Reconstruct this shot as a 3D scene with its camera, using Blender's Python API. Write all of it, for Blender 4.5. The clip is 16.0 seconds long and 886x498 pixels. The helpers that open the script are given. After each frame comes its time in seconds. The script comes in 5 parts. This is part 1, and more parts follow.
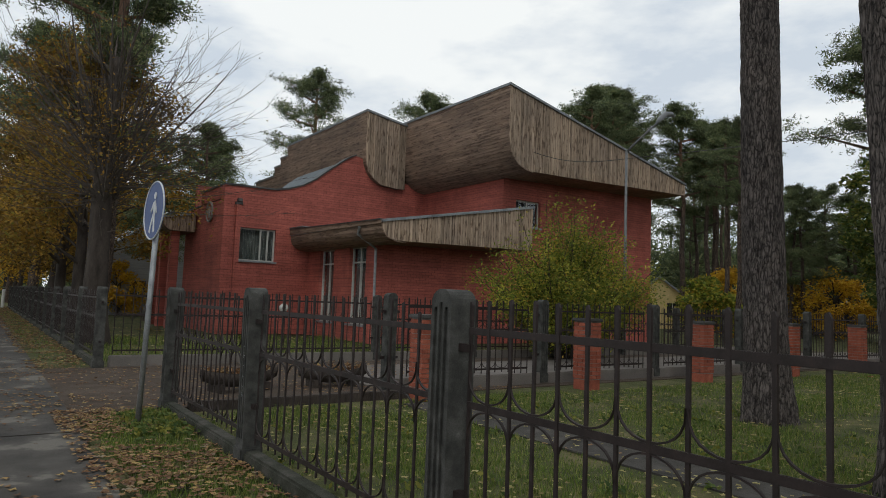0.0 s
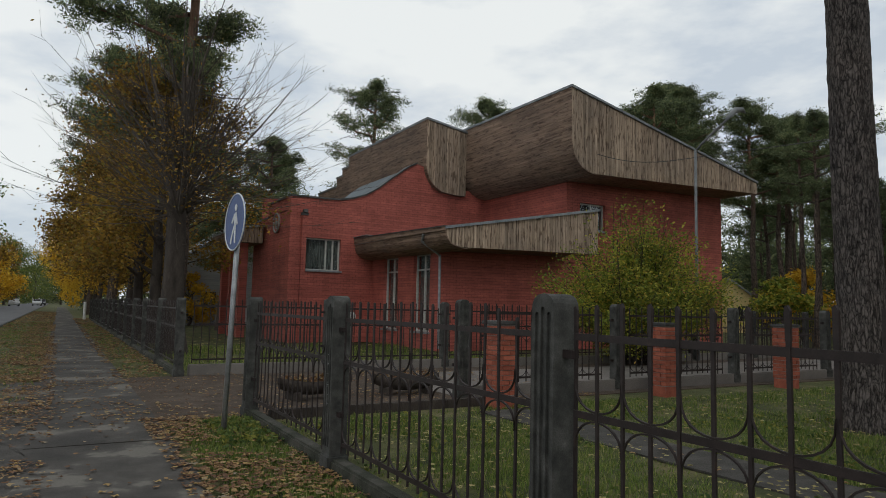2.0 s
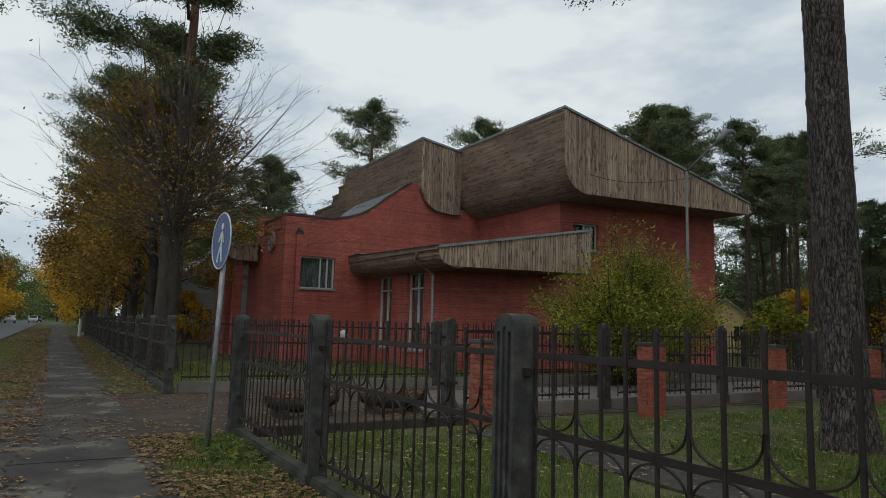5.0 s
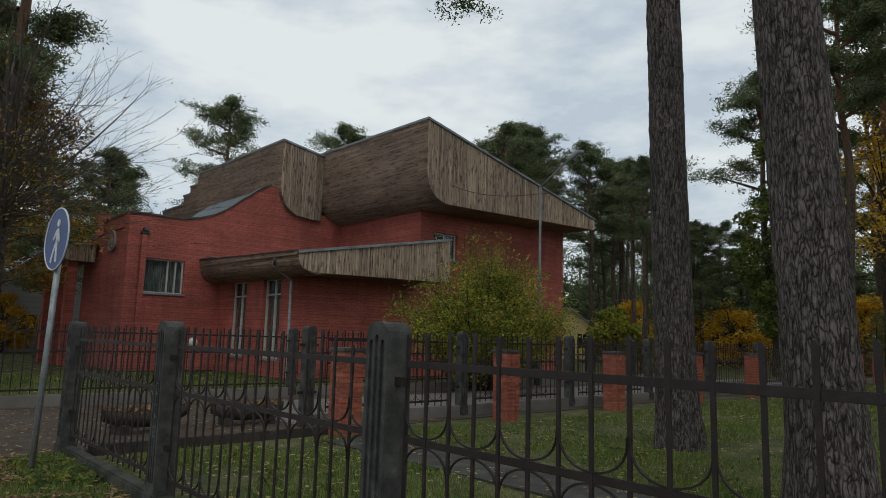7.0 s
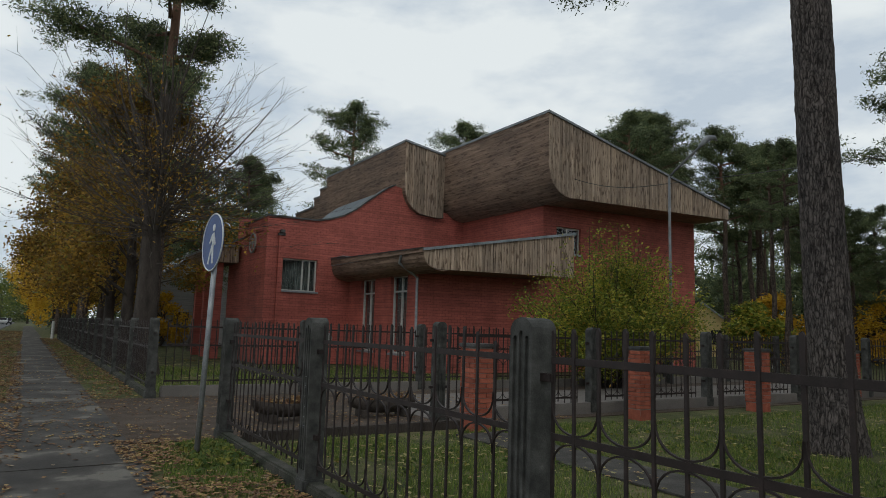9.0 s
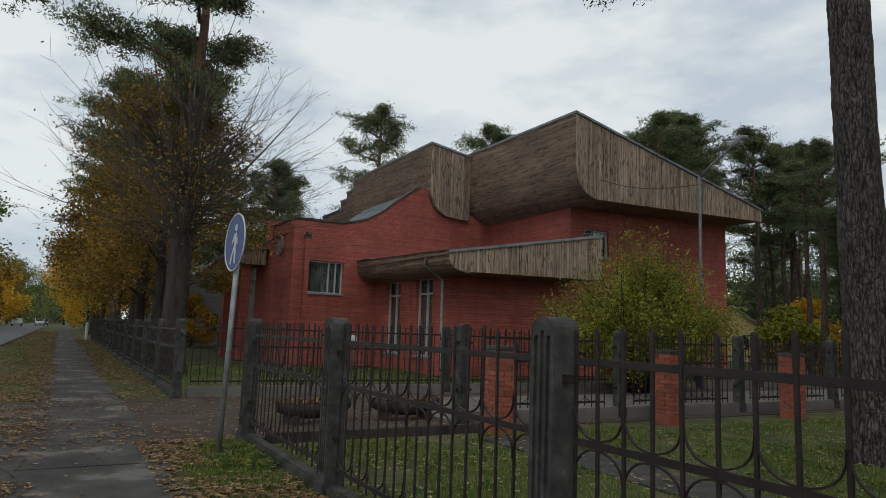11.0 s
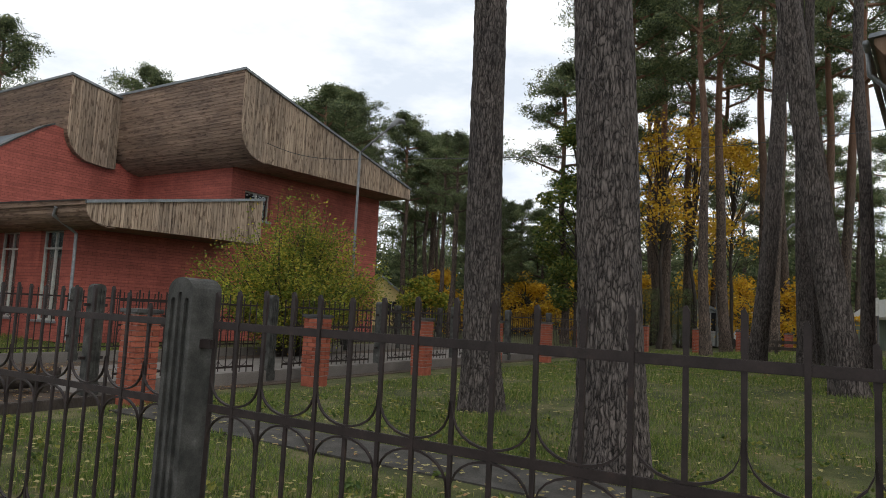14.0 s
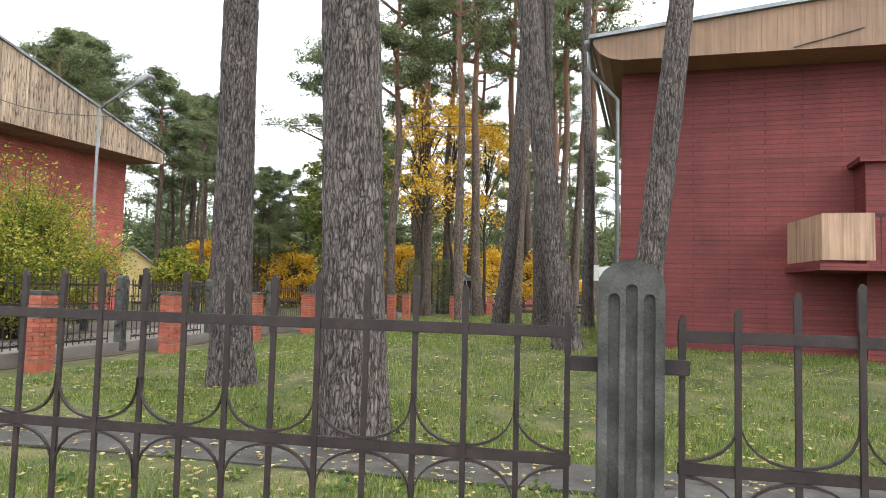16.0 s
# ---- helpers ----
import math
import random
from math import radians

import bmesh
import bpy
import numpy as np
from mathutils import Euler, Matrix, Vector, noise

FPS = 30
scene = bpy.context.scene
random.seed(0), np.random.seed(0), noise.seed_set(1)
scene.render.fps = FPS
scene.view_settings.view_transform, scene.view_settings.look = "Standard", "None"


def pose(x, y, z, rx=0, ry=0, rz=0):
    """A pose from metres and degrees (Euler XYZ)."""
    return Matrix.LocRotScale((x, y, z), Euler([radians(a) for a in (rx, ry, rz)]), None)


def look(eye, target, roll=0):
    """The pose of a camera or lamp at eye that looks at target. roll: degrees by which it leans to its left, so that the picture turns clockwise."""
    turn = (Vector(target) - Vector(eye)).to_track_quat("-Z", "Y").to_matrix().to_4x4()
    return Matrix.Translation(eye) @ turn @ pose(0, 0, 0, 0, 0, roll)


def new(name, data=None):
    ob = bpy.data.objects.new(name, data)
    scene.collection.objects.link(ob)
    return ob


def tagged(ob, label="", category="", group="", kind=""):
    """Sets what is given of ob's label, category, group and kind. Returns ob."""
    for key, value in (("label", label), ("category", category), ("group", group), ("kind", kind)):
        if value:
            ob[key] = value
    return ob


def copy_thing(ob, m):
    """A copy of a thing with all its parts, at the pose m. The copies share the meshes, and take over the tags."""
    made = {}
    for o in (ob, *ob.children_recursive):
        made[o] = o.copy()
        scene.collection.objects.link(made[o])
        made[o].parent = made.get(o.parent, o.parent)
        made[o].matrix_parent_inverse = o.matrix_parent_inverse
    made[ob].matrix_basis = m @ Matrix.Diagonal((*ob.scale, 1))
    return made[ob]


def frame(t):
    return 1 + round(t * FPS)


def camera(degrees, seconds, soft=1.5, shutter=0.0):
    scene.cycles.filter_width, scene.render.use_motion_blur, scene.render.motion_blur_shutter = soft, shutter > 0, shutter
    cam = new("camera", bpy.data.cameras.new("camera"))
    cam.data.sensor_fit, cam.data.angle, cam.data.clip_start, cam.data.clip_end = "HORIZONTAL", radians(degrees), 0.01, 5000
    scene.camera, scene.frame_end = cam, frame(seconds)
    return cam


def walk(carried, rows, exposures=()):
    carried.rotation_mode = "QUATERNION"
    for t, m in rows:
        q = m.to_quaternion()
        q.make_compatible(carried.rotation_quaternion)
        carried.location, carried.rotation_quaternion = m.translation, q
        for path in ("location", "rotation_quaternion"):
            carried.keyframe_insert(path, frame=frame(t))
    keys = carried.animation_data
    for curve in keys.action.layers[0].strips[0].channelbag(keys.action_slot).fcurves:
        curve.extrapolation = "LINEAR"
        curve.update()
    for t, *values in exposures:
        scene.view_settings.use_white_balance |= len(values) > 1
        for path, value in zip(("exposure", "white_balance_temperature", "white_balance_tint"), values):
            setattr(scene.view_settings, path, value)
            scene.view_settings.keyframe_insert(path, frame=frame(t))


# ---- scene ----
cam = camera(67.8, 16.0, soft=0.9)
PATH = [
    (0, (-0.391, -0.492, 1.514), (0.754, 1.139, 1.677), 2.1),
    (0.5, (-0.449, -0.377, 1.512), (0.633, 1.297, 1.684), 0.7),
    (1, (-0.488, -0.344, 1.506), (0.571, 1.344, 1.668), 0.9),
    (1.5, (-0.502, -0.309, 1.501), (0.546, 1.386, 1.664), 0.9),
    (2, (-0.528, -0.294, 1.502), (0.469, 1.43, 1.68), 1.3),
    (2.5, (-0.527, -0.301, 1.502), (0.438, 1.441, 1.686), 0.8),
    (3, (-0.55, -0.338, 1.504), (0.344, 1.439, 1.713), 1.5),
    (5.5, (-0.404, -0.504, 1.508), (0.658, 1.174, 1.747), 1.7),
    (6, (-0.398, -0.496, 1.506), (0.751, 1.123, 1.747), 2.1),
    (6.5, (-0.428, -0.454, 1.509), (0.83, 1.078, 1.775), 2.5),
    (7, (-0.471, -0.4, 1.51), (0.866, 1.063, 1.778), 1.6),
    (7.5, (-0.501, -0.349, 1.513), (0.809, 1.14, 1.777), 1.3),
    (8, (-0.526, -0.346, 1.51), (0.705, 1.214, 1.733), 1.6),
    (8.5, (-0.551, -0.332, 1.511), (0.611, 1.28, 1.737), 1.7),
    (9, (-0.574, -0.332, 1.508), (0.478, 1.351, 1.753), 1.7),
    (9.5, (-0.584, -0.339, 1.508), (0.406, 1.382, 1.748), 1.6),
    (12, (-0.398, -0.191, 1.476), (0.596, 1.524, 1.743), 2.4),
    (12.5, (-0.447, -0.189, 1.485), (0.72, 1.416, 1.734), 2.7),
    (13, (-0.43, -0.188, 1.488), (0.958, 1.234, 1.719), 3.0),
    (13.5, (-0.382, -0.202, 1.485), (1.205, 0.998, 1.684), 2.4),
    (14, (-0.373, -0.24, 1.485), (1.329, 0.794, 1.675), 2.8),
    (14.5, (-0.349, -0.298, 1.487), (1.415, 0.624, 1.688), 2.6),
    (15, (-0.325, -0.353, 1.482), (1.496, 0.462, 1.629), 2.6),
    (15.5, (-0.31, -0.446, 1.474), (1.593, 0.154, 1.615), 1.9),
    (16, (-0.305, -0.501, 1.486), (1.651, -0.104, 1.614), 1.5),
]
EXPOSURES = [(0, -0.22, 6400, 7), (1.5, -0.3, 6400, 7), (3.0, -0.45, 6250, 5), (5.5, -0.48, 6200, 4), (9.5, -0.43, 6200, 5), (12.5, -0.48, 6400, 5), (13.5, -0.25, 6450, 7), (14.5, 0.55, 6450, 10), (15.0, 0.9, 6450, 9), (16.0, 1.75, 6400, 9)]
walk(cam, [(t, look(e, g, r)) for t, e, g, r in PATH], EXPOSURES)

# ---- world, sun, exposure ----
world = bpy.data.worlds.new("overcast_sky")
scene.world = world
world.use_nodes = True
wn, wl = world.node_tree.nodes, world.node_tree.links
bg = wn["Background"]
sky = wn.new("ShaderNodeTexSky")
sky.sky_type = "NISHITA"
sky.sun_disc = False
sky.sun_elevation, sky.sun_rotation = radians(28), radians(150)
tc = wn.new("ShaderNodeTexCoord")
mp = wn.new("ShaderNodeMapping")
mp.inputs["Scale"].default_value = (1.0, 1.0, 2.6)
wl.new(tc.outputs["Generated"], mp.inputs[0])
n1 = wn.new("ShaderNodeTexNoise")
n1.inputs["Scale"].default_value, n1.inputs["Detail"].default_value, n1.inputs["Roughness"].default_value = 3.2, 7, 0.55
wl.new(mp.outputs[0], n1.inputs[0])
ramp = wn.new("ShaderNodeValToRGB")
ramp.color_ramp.elements[0].position, ramp.color_ramp.elements[0].color = 0.4, (0.76, 0.82, 0.91, 1)
ramp.color_ramp.elements[1].position, ramp.color_ramp.elements[1].color = 0.58, (1.15, 1.15, 1.14, 1)
wl.new(n1.outputs[0], ramp.inputs[0])
scl = wn.new("ShaderNodeMix")
scl.data_type, scl.blend_type = "RGBA", "MULTIPLY"
scl.inputs[0].default_value = 1.0
wl.new(sky.outputs[0], scl.inputs[6])
scl.inputs[7].default_value = (0.12, 0.12, 0.12, 1)
mix = wn.new("ShaderNodeMix")
mix.data_type = "RGBA"
mix.inputs[0].default_value = 0.93
wl.new(scl.outputs[2], mix.inputs[6])
wl.new(ramp.outputs[0], mix.inputs[7])
wl.new(mix.outputs[2], bg.inputs[0])
bg.inputs[1].default_value = 1.0
sun = new("sun", bpy.data.lights.new("sun", "SUN"))
sun.data.energy, sun.data.angle, sun.data.color = 0.5, radians(25), (1.0, 0.95, 0.88)
sun.matrix_world = look((0, 0, 30), (12, 17, 14))


# ---- materials ----
def nodes_of(name, rough=0.8, metal=0.0):
    m = bpy.data.materials.new(name)
    m.use_nodes = True
    nt = m.node_tree
    b = nt.nodes["Principled BSDF"]
    b.inputs["Roughness"].default_value, b.inputs["Metallic"].default_value = rough, metal
    b.inputs["Specular IOR Level"].default_value = 0.35
    return m, nt, b


def coords(nt, scale=(1, 1, 1), kind="Object"):
    t = nt.nodes.new("ShaderNodeTexCoord")
    g = nt.nodes.new("ShaderNodeMapping")
    g.inputs["Scale"].default_value = scale
    nt.links.new(t.outputs[kind], g.inputs[0])
    return g.outputs[0]


def world_coords(nt, scale=(1, 1, 1), rot=(0, 0, 0)):
    t = nt.nodes.new("ShaderNodeNewGeometry")
    g = nt.nodes.new("ShaderNodeMapping")
    g.inputs["Scale"].default_value = scale
    g.inputs["Rotation"].default_value = rot
    nt.links.new(t.outputs["Position"], g.inputs[0])
    return g.outputs[0]


def noise_tex(nt, vec, scale, detail=5, rough=0.6):
    n = nt.nodes.new("ShaderNodeTexNoise")
    n.inputs["Scale"].default_value, n.inputs["Detail"].default_value, n.inputs["Roughness"].default_value = scale, detail, rough
    nt.links.new(vec, n.inputs[0])
    return n.outputs[0]


def ramp_of(nt, fac, stops):
    r = nt.nodes.new("ShaderNodeValToRGB")
    e = r.color_ramp.elements
    while len(e) < len(stops):
        e.new(0.5)
    for k, (p, c) in enumerate(stops):
        e[k].position, e[k].color = p, (*c, 1)
    nt.links.new(fac, r.inputs[0])
    return r.outputs[0]


def blend(nt, fac, a, b, mode="MIX"):
    x = nt.nodes.new("ShaderNodeMix")
    x.data_type, x.blend_type = "RGBA", mode
    for sock, v in ((x.inputs[0], fac), (x.inputs[6], a), (x.inputs[7], b)):
        if isinstance(v, bpy.types.NodeSocket):
            nt.links.new(v, sock)
        elif isinstance(v, tuple):
            sock.default_value = (*v, 1)
        else:
            sock.default_value = v
    return x.outputs[2]


def bump(nt, b, height, strength=0.4, dist=0.02):
    k = nt.nodes.new("ShaderNodeBump")
    k.inputs["Strength"].default_value, k.inputs["Distance"].default_value = strength, dist
    nt.links.new(height, k.inputs["Height"])
    nt.links.new(k.outputs[0], b.inputs["Normal"])
    return k


def mottled(name, stops, scale=6.0, fine=60.0, rough=0.8, metal=0.0, relief=0.3, dist=0.01, stretch=(1, 1, 1), island=0.0, obj=0.0):
    """A surface whose colour runs over the stops in patches, with fine grain and relief."""
    m, nt, b = nodes_of(name, rough, metal)
    v = world_coords(nt, stretch)
    big, small = noise_tex(nt, v, scale, 4), noise_tex(nt, v, fine, 3)
    col = ramp_of(nt, big, stops)
    grain = ramp_of(nt, small, [(0.3, (0.72, 0.72, 0.72)), (0.7, (1.15, 1.15, 1.15))])
    col = blend(nt, 0.8, col, grain, "MULTIPLY")
    if island or obj:
        g = nt.nodes.new("ShaderNodeNewGeometry" if island else "ShaderNodeObjectInfo")
        var = ramp_of(nt, g.outputs["Random Per Island" if island else "Random"], [(0.0, (1 - (island or obj),) * 3), (1.0, (1 + (island or obj) * 0.6,) * 3)])
        col = blend(nt, 1.0, col, var, "MULTIPLY")
    nt.links.new(col, b.inputs["Base Color"])
    bump(nt, b, small, relief, dist)
    return m


def brick_paint(name, along, c1, c2, joint, rot=0.0, faded=0.35, long=0.26, proud=0.9):
    """Painted brickwork; along is the wall's run, 'x' or 'y', or a turn about z in degrees."""
    m, nt, b = nodes_of(name, 0.72)
    g = nt.nodes.new("ShaderNodeNewGeometry")
    turn = nt.nodes.new("ShaderNodeMapping")
    turn.inputs["Rotation"].default_value = (0, 0, radians(rot))
    nt.links.new(g.outputs["Position"], turn.inputs[0])
    sp, cb = nt.nodes.new("ShaderNodeSeparateXYZ"), nt.nodes.new("ShaderNodeCombineXYZ")
    nt.links.new(turn.outputs[0], sp.inputs[0])
    nt.links.new(sp.outputs["X" if along == "x" else "Y"], cb.inputs[0])
    nt.links.new(sp.outputs["Z"], cb.inputs[1])
    k = nt.nodes.new("ShaderNodeTexBrick")
    k.inputs["Scale"].default_value = 1.0
    k.inputs["Brick Width"].default_value, k.inputs["Row Height"].default_value = long, 0.1
    k.inputs["Mortar Size"].default_value, k.inputs["Mortar Smooth"].default_value = 0.006, 0.5
    k.inputs["Color1"].default_value, k.inputs["Color2"].default_value, k.inputs["Mortar"].default_value = (*c1, 1), (*c2, 1), (*joint, 1)
    wob = nt.nodes.new("ShaderNodeMix")
    wob.data_type, wob.blend_type = "RGBA", "LINEAR_LIGHT"
    wob.inputs[0].default_value = 0.008
    nt.links.new(cb.outputs[0], wob.inputs[6])
    wn_ = nt.nodes.new("ShaderNodeTexNoise")
    wn_.inputs["Scale"].default_value = 3.0
    nt.links.new(cb.outputs[0], wn_.inputs[0])
    nt.links.new(wn_.outputs[1], wob.inputs[7])
    nt.links.new(wob.outputs[2], k.inputs[0])
    v = world_coords(nt)
    stains = ramp_of(nt, noise_tex(nt, v, 0.55, 6, 0.65), [(0.3, (1 - faded,) * 3), (0.68, (1.12, 1.1, 1.1))])
    grain = ramp_of(nt, noise_tex(nt, v, 22, 4), [(0.3, (0.8, 0.8, 0.8)), (0.7, (1.12, 1.12, 1.12))])
    streak = ramp_of(nt, noise_tex(nt, world_coords(nt, (1.6, 1.6, 0.16)), 1.6, 5), [(0.35, (0.8, 0.8, 0.8)), (0.6, (1.05, 1.05, 1.05))])
    rows = ramp_of(nt, noise_tex(nt, world_coords(nt, (0.35, 0.35, 10)), 1.0, 2), [(0.38, (0.8, 0.8, 0.8)), (0.62, (1.1, 1.1, 1.1))])
    col = blend(nt, 1.0, k.outputs[0], stains, "MULTIPLY")
    col = blend(nt, 0.7, col, grain, "MULTIPLY")
    col = blend(nt, 0.8, col, rows, "MULTIPLY")
    worn = ramp_of(nt, noise_tex(nt, world_coords(nt, (0.5, 0.5, 7)), 1.3, 3), [(0.5, (0, 0, 0)), (0.62, (0.55, 0.55, 0.55))])
    shade = blend(nt, k.outputs[1], (0, 0, 0), worn)
    col = blend(nt, shade, col, tuple(0.4 * c for c in joint))
    col = blend(nt, 0.6, col, streak, "MULTIPLY")
    nt.links.new(col, b.inputs["Base Color"])
    inv = nt.nodes.new("ShaderNodeMath")
    inv.operation = "SUBTRACT"
    inv.inputs[0].default_value = 1.0
    nt.links.new(k.outputs[1], inv.inputs[1])
    bump(nt, b, inv.outputs[0], proud, 0.012)
    return m


def wood(name, stops, run, rough=0.75, island=0.35, fleck=0.85, grains=14, specks=0.0):
    """Boards with grain along the axis run; each board has a tone of its own."""
    m, nt, b = nodes_of(name, rough)
    stretch = {"x": (0.5, grains, grains), "y": (grains, 0.5, grains), "z": (grains, grains, 0.5)}[run]
    g = world_coords(nt, stretch)
    grain = noise_tex(nt, g, 1.4, 6, 0.7)
    col = ramp_of(nt, grain, stops)
    knots = ramp_of(nt, noise_tex(nt, world_coords(nt, {"x": (0.25, 6, 6), "y": (6, 0.25, 6), "z": (6, 6, 0.25)}[run]), 2.2, 3), [(0.36, (0.55, 0.53, 0.52)), (0.52, (1.0, 1.0, 1.0)), (0.7, (1.22, 1.22, 1.24))])
    col = blend(nt, fleck, col, knots, "MULTIPLY")
    patch = ramp_of(nt, noise_tex(nt, world_coords(nt), 0.7, 5), [(0.32, (0.72, 0.72, 0.74)), (0.66, (1.15, 1.12, 1.08))])
    col = blend(nt, 0.9, col, patch, "MULTIPLY")
    if specks:
        dash = {"x": (2.6, 16, 16), "y": (16, 2.6, 16), "z": (16, 16, 2.6)}[run]
        marks_ = ramp_of(nt, noise_tex(nt, world_coords(nt, dash), 1.0, 2, 0.5), [(0.55, (1, 1, 1)), (0.63, (0.36, 0.31, 0.28))])
        col = blend(nt, specks, col, marks_, "MULTIPLY")
    geo = nt.nodes.new("ShaderNodeObjectInfo")
    var = ramp_of(nt, geo.outputs["Random"], [(0.0, (1 - island,) * 3), (0.5, (1, 1, 1)), (1.0, (1 + island * 0.5,) * 3)])
    col = blend(nt, 1.0, col, var, "MULTIPLY")
    nt.links.new(col, b.inputs["Base Color"])
    bump(nt, b, grain, 0.4, 0.006)
    return m


RED1, RED2, JOINT = (0.49, 0.134, 0.1), (0.42, 0.114, 0.088), (0.21, 0.055, 0.045)
M_BRICK_X = brick_paint("red_painted_brick_x", "x", RED1, RED2, JOINT)
M_BRICK_Y = brick_paint("red_painted_brick_y", "y", RED1, RED2, JOINT)
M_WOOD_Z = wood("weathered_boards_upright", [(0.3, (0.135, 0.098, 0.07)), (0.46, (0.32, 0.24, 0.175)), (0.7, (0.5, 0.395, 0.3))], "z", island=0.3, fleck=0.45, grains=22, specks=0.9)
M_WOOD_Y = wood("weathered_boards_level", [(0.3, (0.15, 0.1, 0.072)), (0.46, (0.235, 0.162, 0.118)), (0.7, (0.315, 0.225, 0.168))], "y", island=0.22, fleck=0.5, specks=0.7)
M_TIN = mottled("grey_tin", [(0.35, (0.16, 0.175, 0.185)), (0.65, (0.30, 0.32, 0.33))], 2.0, 30, 0.45, 0.6, 0.1)
M_DARKTIN = mottled("dark_tin_edge", [(0.35, (0.05, 0.05, 0.05)), (0.65, (0.12, 0.115, 0.11))], 2.0, 30, 0.5, 0.4, 0.1)
M_SKYLIGHT = mottled("pale_blue_tin", [(0.35, (0.07, 0.09, 0.105)), (0.65, (0.12, 0.15, 0.165))], 2.0, 30, 0.5, 0.3, 0.1)
M_CONC = mottled("weathered_concrete", [(0.3, (0.024, 0.026, 0.023)), (0.5, (0.056, 0.055, 0.05)), (0.66, (0.086, 0.085, 0.078)), (0.76, (0.16, 0.16, 0.142))], 7, 110, 0.9, 0, 0.6, 0.006)
M_DIRTY_PATH = mottled("dirty_concrete_path", [(0.3, (0.032, 0.029, 0.025)), (0.52, (0.058, 0.053, 0.046)), (0.75, (0.1, 0.093, 0.082))], 3, 80, 0.9, 0, 0.6, 0.008)
M_MOSS = mottled("mossy_concrete", [(0.34, (0.02, 0.023, 0.012)), (0.5, (0.04, 0.04, 0.029)), (0.66, (0.075, 0.07, 0.058))], 5, 70, 0.95, 0, 0.7, 0.01)
M_IRON = mottled("brown_painted_iron", [(0.35, (0.02, 0.014, 0.0125)), (0.6, (0.033, 0.023, 0.0215)), (0.8, (0.058, 0.034, 0.026))], 14, 160, 0.55, 0.15, 0.3, 0.002)
M_GRASS = mottled("lawn_soil", [(0.32, (0.034, 0.041, 0.013)), (0.5, (0.078, 0.086, 0.026)), (0.68, (0.15, 0.128, 0.058))], 1.5, 35, 0.95, 0, 0.8, 0.03)
M_ASPHALT = mottled("old_asphalt", [(0.36, (0.038, 0.034, 0.03)), (0.5, (0.06, 0.054, 0.047)), (0.57, (0.082, 0.074, 0.065)), (0.61, (0.15, 0.137, 0.117))], 1.1, 140, 0.9, 0, 0.5, 0.006)
M_ROAD = mottled("road_asphalt", [(0.3, (0.09, 0.09, 0.095)), (0.7, (0.14, 0.14, 0.145))], 0.6, 90, 0.85, 0, 0.3, 0.005)
M_DIRT = mottled("trodden_dirt", [(0.3, (0.045, 0.032, 0.022)), (0.55, (0.08, 0.058, 0.042)), (0.75, (0.12, 0.09, 0.066))], 1.8, 70, 0.95, 0, 0.6, 0.015)
M_PAVE = mottled("grey_paving", [(0.3, (0.12, 0.108, 0.097)), (0.7, (0.205, 0.183, 0.165))], 1.2, 60, 0.9, 0, 0.3, 0.006)
M_WHITE = mottled("white_frame_paint", [(0.3, (0.4, 0.39, 0.36)), (0.7, (0.55, 0.54, 0.51))], 9, 80, 0.5, 0, 0.1)
M_STEEL = mottled("galvanised_steel", [(0.3, (0.22, 0.23, 0.24)), (0.7, (0.36, 0.37, 0.38))], 8, 90, 0.45, 0.5, 0.15)
M_CURTAIN = mottled("net_curtain", [(0.35, (0.03, 0.036, 0.035)), (0.5, (0.09, 0.1, 0.096)), (0.68, (0.19, 0.2, 0.19))], 3, 40, 0.9, 0, 0.2, stretch=(8, 8, 0.6))
M_DARK = mottled("dark_room", [(0.3, (0.012, 0.012, 0.013)), (0.7, (0.03, 0.03, 0.03))], 3, 30, 0.9)
M_BRICKPIECE = mottled("orange_brick", [(0.3, (0.25, 0.066, 0.04)), (0.6, (0.36, 0.105, 0.062)), (0.8, (0.43, 0.155, 0.1))], 6, 70, 0.85, 0, 0.4, 0.004, obj=0.22)
M_MORTAR = mottled("grey_mortar", [(0.3, (0.2, 0.185, 0.17)), (0.7, (0.33, 0.31, 0.29))], 9, 80, 0.95, 0, 0.4)
gm, gnt, gb = nodes_of("window_glass", 0.04)
gb.inputs["Base Color"].default_value = (0.9, 0.95, 0.95, 1)
gb.inputs["Transmission Weight"].default_value = 1.0
gb.inputs["IOR"].default_value = 1.45
M_GLASS = gm


# ---- mesh helpers ----
def thing(name, label, category, group="", kind="", at=(0, 0, 0), turn=0.0):
    e = new(name)
    e.matrix_world = pose(*at, 0, 0, turn)
    return tagged(e, label, category, group, kind)


def part(name, bm, material, parent=None, label="", smooth=False, kind=""):
    me = bpy.data.meshes.new(name)
    bm.to_mesh(me)
    bm.free()
    me.materials.append(material)
    if smooth:
        me.polygons.foreach_set("use_smooth", [True] * len(me.polygons))
    ob = new(name, me)
    if parent:
        ob.parent = parent
    return tagged(ob, label, kind=kind)


def piece(name, me, parent, m):
    ob = new(name, me)
    ob.parent = parent
    ob.matrix_basis = m
    return ob


